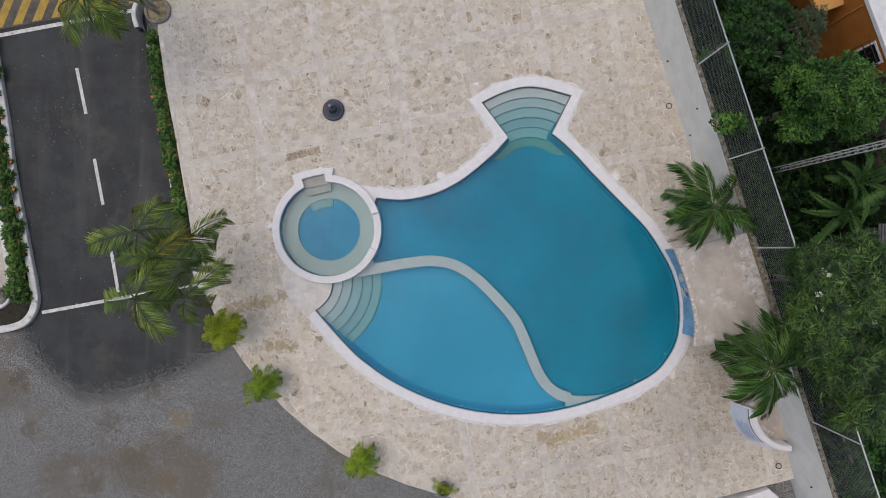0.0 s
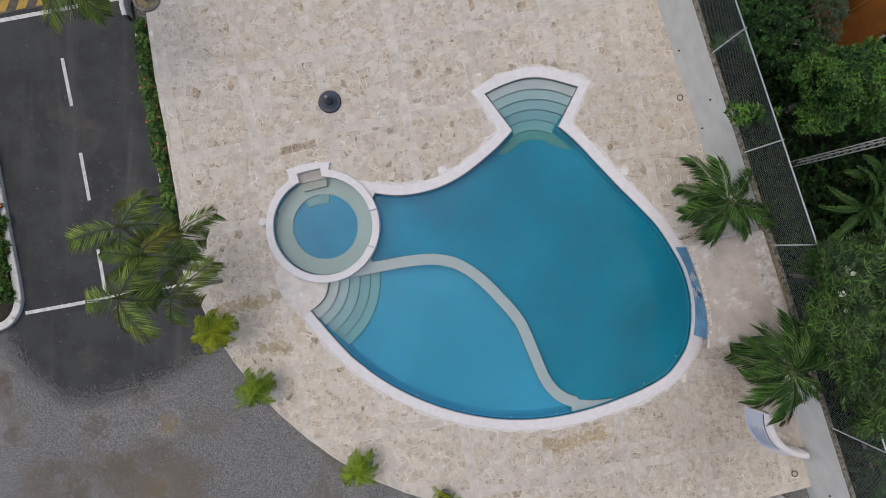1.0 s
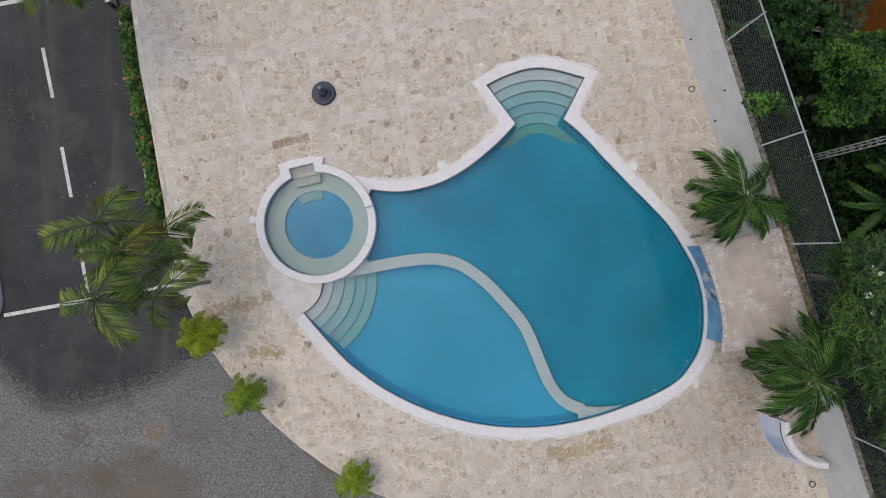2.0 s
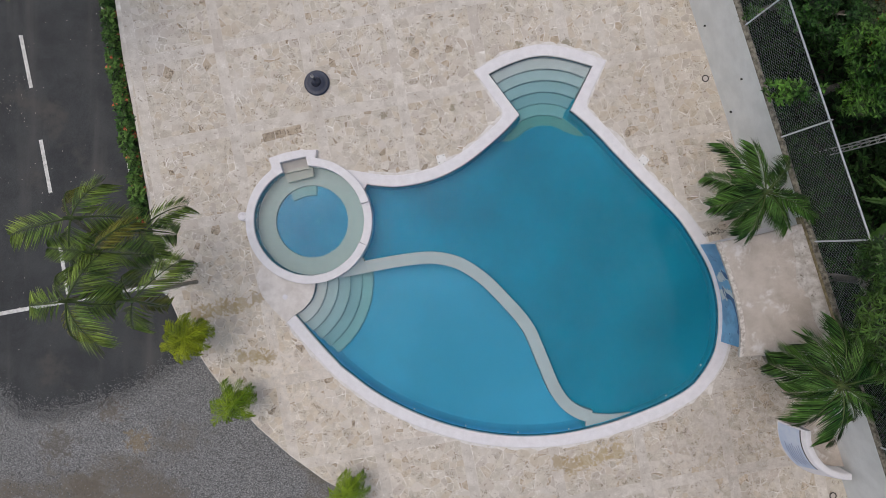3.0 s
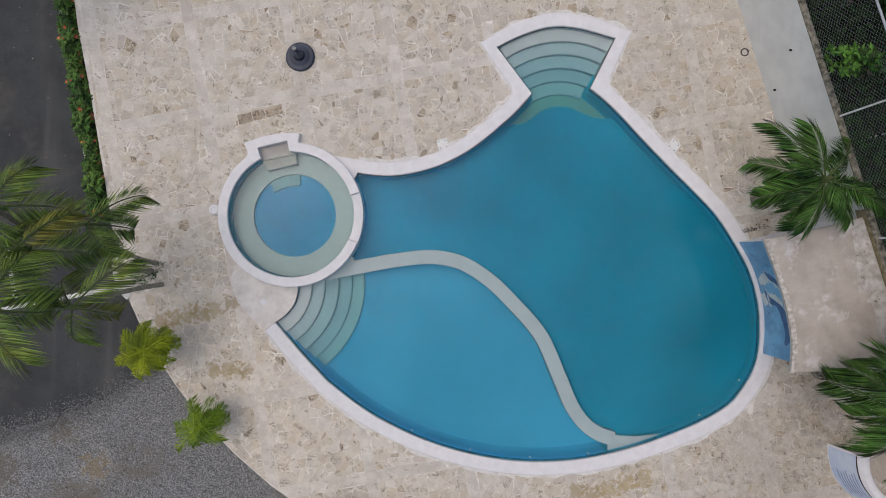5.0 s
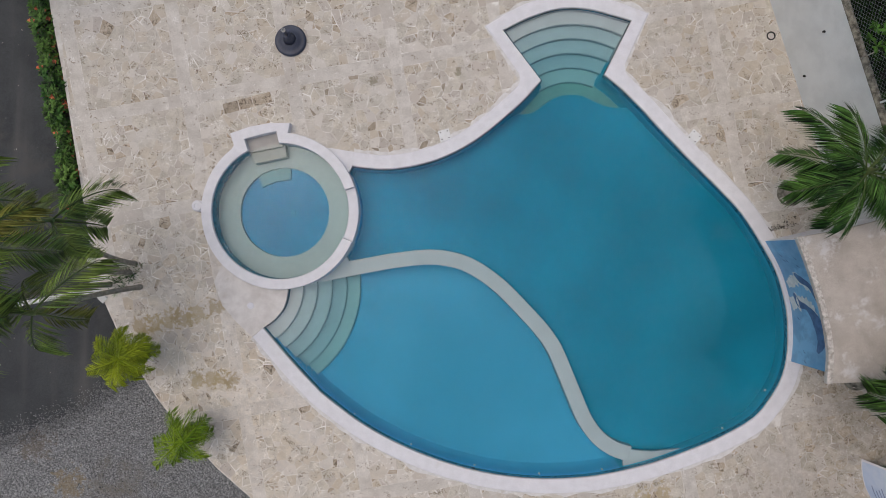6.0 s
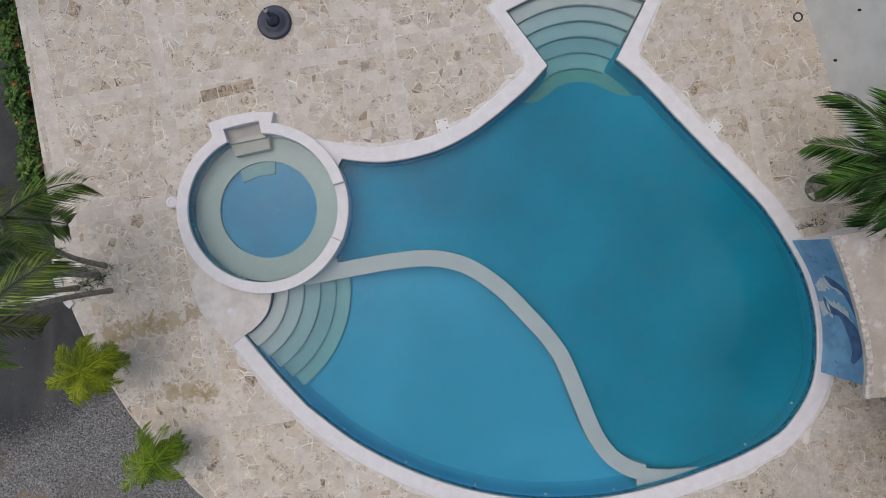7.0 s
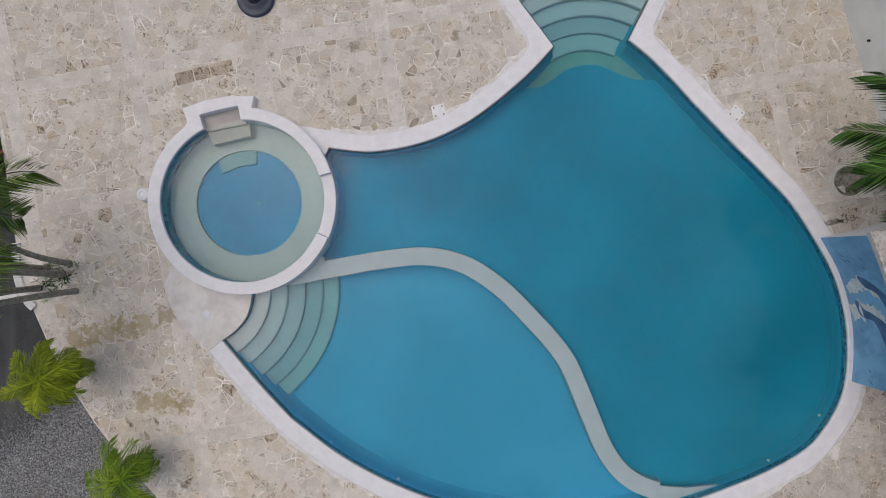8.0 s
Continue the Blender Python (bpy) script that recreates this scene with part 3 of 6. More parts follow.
def bar(a, b, w):
    a, b = Vector(a), Vector(b)
    s = Vector((-(b - a).y, (b - a).x)).normalized() * w / 2
    return [tuple(a - s), tuple(b - s), tuple(b + s), tuple(a + s)]


for a, b in (((-11.42, 5.62), (-11.13, 4.2)), ((-10.87, 2.8), (-10.6, 1.38)), ((-10.34, -0.08), (-10.12, -1.35)), ((-11.95, 8.4), (-11.7, 7.3))):
    marking("dash", bar(a, b, 0.10), M_ROADPAINT, "worn white centre-line dash")
marking("stop_line", bar((-12.5, -1.98), (-7.62, -1.08), 0.105), M_ROADPAINT, "thin white line across the drive")
marking("edge_line", bar((-13.9, 6.63), (-9.5, 7.45), 0.12), M_ROADPAINT, "white line beside the hatched crossing")
bm = bmesh.new()
prism(bm, [(-14.2, 6.75), (-9.5, 7.62), (-9.7, 9.6), (-14.6, 8.9)], GROUND - 0.02, GROUND + 0.03)
hump = part("crossing", bm, M_HUMP, road, "brownish raised crossing")
for i in range(8):
    x = -14.0 + i * 0.60
    y = 6.84 + i * 0.111
    marking("hatch_bar", [(x, y), (x + 0.29, y + 0.052), (x + 0.95, y + 1.7), (x + 0.66, y + 1.64)], M_YELLOW, "slanting yellow bar", GROUND + 0.036)

# ---- kerbed island beyond the drive ----
kerb_line = [(-15.3, 14.0)] + smooth_line([(-14.2, 8.0), (-13.92, 6.0), (-13.56, 3.88), (-13.38, 2.47), (-12.95, 0.19), (-12.68, -1.22), (-12.66, -1.74), (-12.85, -2.15), (-13.2, -2.38), (-13.9, -2.5), (-15.5, -2.5)], 5)


def ridge(name, line, w, z0, z1, mat, label, parent=None):
    inner = offset_line(line, w / 2)
    outer = offset_line(line, -w / 2)
    e = 0.02
    rows = [[(x, y, z0) for x, y in outer], [(x, y, z1 - e) for x, y in outer], [(x, y, z1) for x, y in offset_line(line, -w / 2 + e)],
            [(x, y, z1) for x, y in offset_line(line, w / 2 - e)], [(x, y, z1 - e) for x, y in inner], [(x, y, z0) for x, y in inner]]
    return part(name, strip(rows), mat, parent, label)


tagged(ridge("kerb", kerb_line, 0.22, GROUND - 0.05, GROUND + 0.16, M_KERB, "white-painted worn concrete kerb"), category="kerb", kind="structure")
inner_kerb = smooth_line([(-14.3, 6.0), (-13.75, 1.58), (-13.58, 0.36), (-13.38, -0.9), (-13.42, -1.4), (-13.7, -1.75), (-14.6, -1.9)], 5)
tagged(ridge("kerb", inner_kerb, 0.2, GROUND - 0.05, GROUND + 0.2, M_KERB, "white inner kerb round a planted island"), category="kerb", kind="structure")
bm = bmesh.new()
prism(bm, [(-17, 14), (-17, -2.45), (-13.9, -2.45), (-13.0, -2.2), (-12.75, -1.6), (-13.0, 0.1), (-13.45, 2.5), (-13.95, 6.0), (-15.3, 14)], GROUND - 0.05, GROUND + 0.09)
tagged(part("island_soil", bm, M_SOIL), "dark soil bed inside the kerbed island", "soil", kind="structure")
bm = bmesh.new()
prism(bm, [(-17, 6.5), (-17, -1.8), (-13.9, -1.75), (-13.55, -1.3), (-13.5, -0.8), (-13.7, 0.4), (-13.9, 1.6), (-14.4, 6.5)], GROUND - 0.05, GROUND + 0.14)
tagged(part("island_paving", bm, M_SLAB), "pale pinkish paving on the island", "paving", kind="structure")

pool = thing("swimming_pool", (0, 0, 0), "freeform swimming pool with white coping and blue plaster", "pool")
# coping: a rounded stone band along the edge
run = [upper[1]] + upper[2:] + tail + lower
# coarse mitred line, then both sides smoothed alike between the sharp corners
wide = offset_line(run, 0.30)
k1, k2 = len(upper) - 1, len(upper) - 1 + len(tail)
wide[0] = (-2.02, 1.87)
for k in (len(upper) - 1, len(upper) + len(tail) - 2):
    wide[k] = tuple(Vector(run[k]).lerp(Vector(wide[k]), 0.84))
cuts = [(0, k1), (k1, k2), (k2, len(run))]
inner_line, outer_line = [], []
for a, b in cuts:
    inner_line += smooth_line(run[a:b], 4)
    outer_line += smooth_line(wide[a:b], 4)


def between(t, z):
    return [(x0 + (x1 - x0) * t, y0 + (y1 - y0) * t, z) for (x0, y0), (x1, y1) in zip(inner_line, outer_line)]


part("coping", strip([between(0.02, -0.06), between(0.0, -0.01), between(0.02, 0.012), between(0.06, 0.022), between(0.95, 0.022), between(1.0, 0.008), between(1.0, -0.05)][::-1]), M_COPING, pool, "white-painted rounded pool coping")
COPING_OUT = outer_line
for c, a, b in ((wide[k1 - 1], wide[k1 - 2], wide[k1]), (wide[k2], wide[k2 + 1], wide[k2 - 1])):
    c, a, b = Vector(c), Vector(a), Vector(b)
    p, q = c + (a - c).normalized() * 0.2, c + (b - c).normalized() * 0.2
    bow = [tuple(p * (1 - u) ** 2 + c * 2 * u * (1 - u) + q * u * u) for u in (i / 8 for i in range(9))]
    bm = bmesh.new()
    c = c * 1.6 - (p + q) * 0.3
    prism(bm, [tuple(c)] + bow, -0.05, 0.0235)
    part("coping_fillet", bm, M_COPING, pool, "rounded white corner of the coping")
torn_edge = [tuple(Vector(o) + (Vector(o) - Vector(i)).normalized() * max(0.012, 0.05 + 0.13 * noise.noise(Vector((o[0] * 2.3, o[1] * 2.3, 4.0))) + 0.05 * noise.noise(Vector((o[0] * 9, o[1] * 9, 1.0)))))
             for i, o in zip(inner_line, outer_line)]
part("mortar_smear", strip([[(x, y, 0.004) for x, y in outer_line], [(x, y, 0.003) for x, y in torn_edge]]), M_SMEAR, pool, "pale mortar smeared along the coping")
bm = bmesh.new()
prism(bm, smooth_line(bay, 5) + arc(*SPA, SPA_R - 0.05, -84, -140, 12) + [(-4.98, -0.9), (-4.8, -1.4), (-4.5, -1.75), (-4.17, -2.06)], -0.16, 0.022, bevel=0.008)
part("platform", bm, M_PLATFORM, pool, "worn white platform between the spa and the shallow steps")
bm = bmesh.new()
prism(bm, [(-2.13, 1.41), (-2.05, 1.57), (-2.02, 1.87), (-2.5, 1.95), (-2.68, 1.95), (-2.6, 1.8), (-2.2, 1.36)], -0.16, 0.02, bevel=0.006)
part("platform", bm, M_COPING, pool, "white infill where coping meets the spa")

ring = POOL + POOL[:1]
skin = offset_line(ring, -0.014)
# walls: mosaic band at the waterline, plaster below, coved into the floor
part("tile_band", strip([[(x, y, -0.012) for x, y in skin], [(x, y, -0.145) for x, y in skin]]), M_MOSAIC, pool, "band of small blue mosaic tiles at the waterline")
slope = ((0.0, -0.145), (0.02, -0.30), (0.05, -0.45), (0.09, -0.56), (0.16, -0.63), (0.26, -0.67))
i0 = next(i for i, p in enumerate(ring) if p[1] < -1.8 and p[0] < 3.75)
i1 = len(EDGE) + len(bay) * 4 - 5
# the stretch below the spa takes the lighter tone to lift its shade
for a, b, mat, tone in ((0, i0, M_COVE, "blue plastered wall of the deep pool"), (i0, i1, M_COVE_LIGHT, "light blue plastered wall of the shallow pool"), (i1, len(ring) - 1, M_COVE_LIGHT, "blue plastered wall below the spa, lightened against its shade")):
    part("pool_wall", strip([[(x, y, z) for x, y in (offset_line(ring, -w) if w else skin)[a:b + 1]] for w, z in slope]), mat, pool, tone, True)
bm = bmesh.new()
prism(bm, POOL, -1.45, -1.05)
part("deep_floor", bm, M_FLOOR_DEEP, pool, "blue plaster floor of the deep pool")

# divider and shallow pool
spine = smooth_line([(-2.75, -0.74), (-2.15, -0.62), (-1.61, -0.52), (-1.22, -0.45), (-0.54, -0.37), (-0.1, -0.39), (0.34, -0.5), (0.76, -0.73), (1.18, -1.06), (1.61, -1.5), (1.96, -1.88), (2.2, -2.2), (2.36, -2.5),
                     (2.68, -3.27), (2.93, -3.85), (3.22, -4.25), (3.56, -4.49), (3.9, -4.6)], 5)
bm = bmesh.new()
prism(bm, offset_line(spine, 0.165) + offset_line(spine, -0.165)[::-1], -1.3, -0.19, bevel=0.02)
part("divider", bm, M_PLASTER, pool, "curved pale divider just under the water")
bm = bmesh.new()
prism(bm, [(3.75, -4.69), (3.75, -4.95), (4.4, -4.74), (5.12, -4.47), (4.81, -4.5), (4.41, -4.54), (4.02, -4.52), (3.72, -4.46)], -0.26, -0.197, bevel=0.01)
part("ledge", bm, M_PLASTER, pool, "pale ledge at the end of the divider")
low_i = [i for i, p in enumerate(EDGE) if p[1] < -1.8 and p[0] < 3.75]
bm = bmesh.new()
prism(bm, spine[2:-1] + [(3.75, -4.65)] + [EDGE[i] for i in low_i] + [(-3.4, -1.3)], -1.3, -0.60)
part("shallow_floor", bm, M_FLOOR_BLUE, pool, "light blue floor of the shallow pool")


def sector(cx, cy, r0, r1, a0, a1):
    return arc(cx, cy, r1, a0, a1, 28) + arc(cx, cy, r0, a1, a0, 28)


radii = [0.935, 1.30, 1.585, 1.89, 2.19, 2.475]
LEVELS = (-0.12, -0.22, -0.32, -0.42, -0.50)
for k in range(5):
    bm = bmesh.new()
    prism(bm, sector(-4.42, -1.02, radii[k] - 0.03 if k else 0.8, radii[k + 1], -66 + 3 * k, 12), -1.28, LEVELS[k], bevel=0.035)
    part("step", bm, M_PLASTER if k < 4 else M_STEP_LOW, pool, "curved pale entry step under water")
radii = [2.75, 2.345, 2.07, 1.785, 1.497, 1.20]
for k in range(5):
    bm = bmesh.new()
    prism(bm, sector(2.69, 2.31, radii[k + 1], radii[k] + 0.03, 59.5 if k < 4 else 65, 124), -1.28, LEVELS[k], bevel=0.035)
    part("step", bm, M_PLASTER if k < 4 else M_STEP_LOW, pool, "curved pale entry step under water")
bm = bmesh.new()
prism(bm, smooth_line([(1.30, 2.80), (1.52, 2.79), (1.76, 2.80), (1.98, 2.91), (2.23, 3.1), (2.50, 3.205), (2.72, 3.22), (2.95, 3.19), (3.21, 3.07), (3.46, 2.97), (3.72, 2.93), (3.95, 2.95)], 4) + [(4.0, 3.05), (3.6, 3.42), (3.45, 3.8), (1.95, 3.75), (1.7, 3.3)], -1.28, -0.57, bevel=0.03)
part("step", bm, M_STEP_FLARE, pool, "lowest flared step, greenish under water")
bm = bmesh.new()
prism(bm, [(-2.30, -0.22), (-2.24, -0.27), (-2.15, -0.46), (-2.05, -0.76), (-2.96, -0.92), (-3.05, -0.80)], -0.6, -0.186, bevel=0.006)
part("ledge", bm, M_PLASTER, pool, "pale flat corner where the divider meets the spa")
liner = [tuple(Vector(upper[-1]).lerp(Vector(tail[0]), 0.45))] + smooth_line(tail, 4) + [tuple(Vector(tail[-1]).lerp(Vector(lower[0]), 0.72))]
part("pool_wall", strip([[(x, y, z) for x, y in offset_line(liner, -0.022)] for z in (-0.035, -0.62)]), M_PLASTER, pool, "pale plastered wall round the entry steps")
for x, y in ((-2.05, -3.76), (-0.82, -4.41), (0.55, -4.86), (1.95, -5.04), (3.31, -4.95), (5.92, -4.06), (6.85, -3.24)):
    part("jet", turned([(0.02, -0.22), (0.024, -0.2), (0.014, -0.185)], 10, (x - 0.03 * (x - 2) / 5, y - 0.02 * (y + 1) / 4)), M_PLASTIC, pool, "white return fitting")


def water_body(name, outline, levels, label, low=None):
    """The surface and the veils under it in one mesh; low: the outline of the dense lowest veil."""
    bm = bmesh.new()
    for i, z in enumerate(levels):
        dense = low is not None and i == len(levels) - 1
        vs = [bm.verts.new((x, y, z)) for x, y in (low if dense else outline)]
        es = [bm.edges.new((a, b)) for a, b in zip(vs, vs[1:] + vs[:1])]
        for f in bmesh.ops.triangle_fill(bm, use_beauty=True, edges=es, normal=(0, 0, 1))["geom"]:
            if isinstance(f, bmesh.types.BMFace):
                f.normal_update()
                if f.normal.z < 0:
                    f.normal_flip()
                f.material_index = 0 if i == 0 else 2 if dense else 1
    me = bpy.data.meshes.new(name)
    bm.to_mesh(me)
    bm.free()
    me.materials.append(M_WATER)
    me.materials.append(M_VEIL)
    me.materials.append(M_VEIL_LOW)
    return tagged(new(name, me), label, "water", kind="structure")


flare_foot = smooth_line([(1.52, 2.775), (1.76, 2.785), (1.98, 2.895), (2.23, 3.085), (2.50, 3.19), (2.72, 3.205), (2.95, 3.175), (3.21, 3.055), (3.46, 2.955), (3.72, 2.915), (3.95, 2.93)], 3)
DEEP = [p for p in EDGE[:1 + len(corners)] if p[0] < 1.3] + flare_foot + [p for p in EDGE[1 + len(corners):i0] if p[1] < 2.9] + spine[:5:-1] + arc(*SPA, SPA_R - 0.02, -46, 27, 20)
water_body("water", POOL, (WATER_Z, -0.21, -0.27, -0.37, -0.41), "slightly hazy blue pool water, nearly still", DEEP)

# ---- spa ----
spa = thing("spa_tub", (0, 0, 0), "round raised white spa tub with a bench and an entry niche", "spa")
TOP = 0.18
out_pts = arc(*SPA, SPA_R, 18, 84, 20) + [(-3.34, 2.45), (-3.79, 2.45), (-4.2, 2.37), (-4.6, 2.23), (-4.52, 1.98)] + arc(*SPA, SPA_R, 128, 337, 60)
in_pts = arc(*SPA, SPA_IN, 337, 118, 60) + [(-4.3, 2.11), (-3.96, 2.2), (-3.63, 2.27)] + arc(*SPA, SPA_IN, 91, 18, 20)
bm = bmesh.new()
prism(bm, out_pts + in_pts, -1.3, TOP, bevel=0.02)
part("rim", bm, M_COPING, spa, "white rounded spa rim with an entry niche")
bm = bmesh.new()
prism(bm, sector(*SPA, SPA_IN, SPA_R - 0.004, -23, 18), -1.3, 0.085, bevel=0.02)
part("spillway", bm, M_COPING, spa, "lowered white spillway towards the pool")
part("tile_band", strip([[(*p, 0.13) for p in arc(*SPA, SPA_IN - 0.004, 118, 337, 60)], [(*p, -0.22) for p in arc(*SPA, SPA_IN - 0.004, 118, 337, 60)]]), M_MOSAIC, spa, "blue mosaic band inside the spa")
bm = bmesh.new()
prism(bm, arc(*SPA, SPA_IN + 0.01, 0, 354, 59), -1.2, -0.24, holes=[arc(*SPA, 0.966, 0, 353, 47)])
part("bench", bm, M_BENCH, spa, "pale ring bench under water")
bm = bmesh.new()
prism(bm, arc(*SPA, 0.99, 0, 353, 47), -1.2, -0.32)
part("tub_floor", bm, M_SPA_FLOOR, spa, "light blue spa floor")
part("drain_cover", turned([(0.065, -0.33), (0.065, -0.315), (0.05, -0.31)], 16, (SPA[0] + 0.16, SPA[1] + 0.0)), M_DRAIN, spa, "pale round drain cover")
for pts, z in (([(-4.34, 2.15), (-3.6, 2.3), (-3.52, 1.98), (-4.24, 1.84)], 0.03), ([(-4.3, 1.95), (-3.5, 2.1), (-3.46, 1.78), (-4.13, 1.62)], -0.04), ([(-4.14, 1.4), (-3.78, 1.53), (-3.43, 1.6), (-3.43, 1.31), (-3.75, 1.27), (-4.05, 1.14)], -0.275)):
    bm = bmesh.new()
    prism(bm, pts, -1.2, z, bevel=0.012)
    part("step", bm, M_NICHE if z > -0.1 else M_SPA_STEP, spa, "pale spa step")
part("pipe_cap", turned([(0.12, -0.05), (0.12, 0.12), (0.10, 0.15), (0.06, 0.155), (0.05, 0.14)], 20, (-5.3, 0.71)), M_COPING, spa, "white capped pipe stub")
bm = bmesh.new()
block(bm, -5.3, -5.1, 0.60, 0.82, -0.05, 0.12, 0.01)
part("pipe_neck", bm, M_COPING, spa)
water_body("water", arc(*SPA, SPA_IN - 0.006, 0, 355, 71), (0.065, -0.08), "slightly hazy spa water")

# ---- boundary wall and fence ----
WALL_A, WALL_B = Vector((2.8, 17.9)), Vector((14.05, -17.6))
along = (WALL_B - WALL_A).normalized()
across = Vector((-along.y, along.x))   # towards the neighbour


def on_wall(y, off=0.0):
    """Plan point on the wall's inner foot at that y, moved off towards the neighbour."""
    p = WALL_A + along * ((y - WALL_A.y) / along.y)
    return p + across * off


bm = bmesh.new()
WALL_H = 1.88
poly = [on_wall(17.5), on_wall(-17.5), on_wall(-17.5, 0.12), on_wall(17.5, 0.12)]
prism(bm, [tuple(p) for p in poly], GROUND - 0.1, WALL_H)
wall = tagged(part("wall_east", bm, M_WALL), "white-painted boundary wall with a mossy top", "wall", kind="structure")
bm = bmesh.new()
poly = [on_wall(17.5, -0.006), on_wall(-17.5, -0.006), on_wall(-17.5, 0.13), on_wall(17.5, 0.13)]
prism(bm, [tuple(p) for p in poly], WALL_H, WALL_H + 0.025, bevel=0.008)
part("wall_cap", bm, M_MOSS, wall, "mossy grey mortar cap")
for y, h in ((3.98, 1.25), (3.4, 0.33), (5.6, 0.4), (-6.9, 0.9)):
    p = on_wall(y)
    part("weep_hole", tube([(p.x + 0.02, p.y, h), (p.x - 0.03 * across.x - 0.01, p.y, h)], 0.022, 8), M_HOLE, wall, "dark weep hole")

# ---- pool house slab with mural ----
front = smooth_line(lower[7:13], 4)
body_line = offset_line(front, 0.09)
grotto = thing("mural_wall", (0, 0, 0), "low pump room with a blue painted curved front and a bare concrete roof", "pump room")
n_wall, s_wall = on_wall(0.42), on_wall(-2.3)
bm = bmesh.new()
prism(bm, body_line + [(8.0, -2.52), tuple(s_wall), tuple(n_wall), (8.0, 0.28)], -0.05, 1.70)
part("body", bm, M_COPING, grotto, "white plastered body")
face = offset_line(front, 0.082)
part("mural", strip([[(x, y, 0.03) for x, y in face], [(x, y, 1.692) for x, y in face]]), M_MURAL, grotto, "blue water mural with dark and white shapes")
lip = smooth_line([(6.33, 0.0), (6.56, -0.61), (6.79, -1.39), (6.90, -2.09), (6.86, -2.66)], 6)
bm = bmesh.new()
prism(bm, lip + [(8.0, -2.62), tuple(on_wall(-2.45, -0.01)), tuple(on_wall(0.45, -0.01)), (7.3, 0.18)], 1.70, 1.78, bevel=0.02)
part("roof_slab", bm, M_SLAB, grotto, "bare stained concrete roof slab")


patch = [tuple(on_wall(0.40, -0.015)), tuple(on_wall(-0.6, -0.015)), tuple(on_wall(-1.6, -0.015)), tuple(on_wall(-2.38, -0.015)), tuple(on_wall(-2.2, -0.30)), tuple(on_wall(-1.7, -0.42)), tuple(on_wall(-1.2, -0.36)), tuple(on_wall(-0.7, -0.52)), tuple(on_wall(-0.2, -0.38)), tuple(on_wall(0.25, -0.33))]
bm = bmesh.new()
prism(bm, patch, 1.75, 1.788, bevel=0.004)
part("flaked_patch", bm, M_SLAB_EDGE, grotto, "white flaking patch with dark cracks")
bm = bmesh.new()
prism(bm, lip + offset_line(lip, 0.10)[::-1], 1.75, 1.787, bevel=0.004)
part("edge_band", bm, M_SLAB_RIM, grotto, "crumbling pale edge")


bm = bmesh.new()
prism(bm, [tuple(on_wall(0.6, -0.005)), tuple(on_wall(-2.7, -0.005)), tuple(on_wall(-2.7, 0.01)), tuple(on_wall(0.6, 0.01))], 1.6, WALL_H - 0.002)
part("mossy_strip", bm, M_MOSS_DRY, wall, "yellow-brown mossy strip above the pump room")


def on_mural(s, h, proud=0.006):
    """Place on the mural: s from 0 to 1 along it, h metres up."""
    i = min(int(s * (len(face) - 1)), len(face) - 2)
    f = s * (len(face) - 1) - i
    x, y = face[i][0] * (1 - f) + face[i + 1][0] * f, face[i][1] * (1 - f) + face[i + 1][1] * f
    d = (Vector(face[i + 1]) - Vector(face[i])).normalized()
    return (x + d.y * proud, y - d.x * proud, h)


def mural_shape(name, spine_pts, widths, mat, label, proud):
    left, right = [], []
    pts = smooth_line(spine_pts, 6)
    ws = [widths[min(int(i / 6), len(widths) - 2)] + (widths[min(int(i / 6), len(widths) - 2) + 1] - widths[min(int(i / 6), len(widths) - 2)]) * (i % 6) / 6 for i in range(len(pts) - 1)] + [widths[-1]]
    torn = random.Random(len(pts) + int(spine_pts[0][0] * 100))
    if name == "foam":
        ws = [w * torn.choice((0.55, 0.8, 1.0, 1.25)) for w in ws]
    for i, (s, h) in enumerate(pts):
        a, b = Vector(pts[max(i - 1, 0)]), Vector(pts[min(i + 1, len(pts) - 1)])
        d = Vector(((b - a).x * 2.9, (b - a).y)).normalized()
        nrm = Vector((-d.y / 2.9, d.x))
        left.append(on_mural(s + nrm.x * ws[i], h + nrm.y * ws[i], proud))
        right.append(on_mural(s - nrm.x * ws[i], h - nrm.y * ws[i], proud))
    part(name, strip([left, right]), mat, grotto, label)


mural_shape("foam", [(0.36, 0.12), (0.33, 0.35), (0.30, 0.5), (0.36, 0.75), (0.40, 0.95)], [0.08, 0.15, 0.11, 0.13, 0.03], M_MURAL_FOAM, "white foam shape in the mural", 0.006)
mural_shape("foam", [(0.52, 0.08), (0.50, 0.3), (0.49, 0.55), (0.54, 0.75), (0.60, 0.9)], [0.16, 0.2, 0.12, 0.12, 0.03], M_MURAL_FOAM, "white foam shape in the mural", 0.006)
mural_shape("curve", [(0.26, 0.48), (0.31, 0.62), (0.36, 0.85), (0.48, 1.08), (0.62, 1.22), (0.70, 1.3)], [0.03, 0.09, 0.06, 0.13, 0.14, 0.03], M_MURAL_DARK, "dark blue curved shape in the mural", 0.010)
mural_shape("curve", [(0.43, 0.25), (0.51, 0.36), (0.54, 0.62), (0.63, 0.86), (0.76, 1.0), (0.86, 0.88)], [0.03, 0.09, 0.06, 0.14, 0.15, 0.04], M_MURAL_DARK, "dark blue curved shape in the mural", 0.010)

rm = random.Random(14)
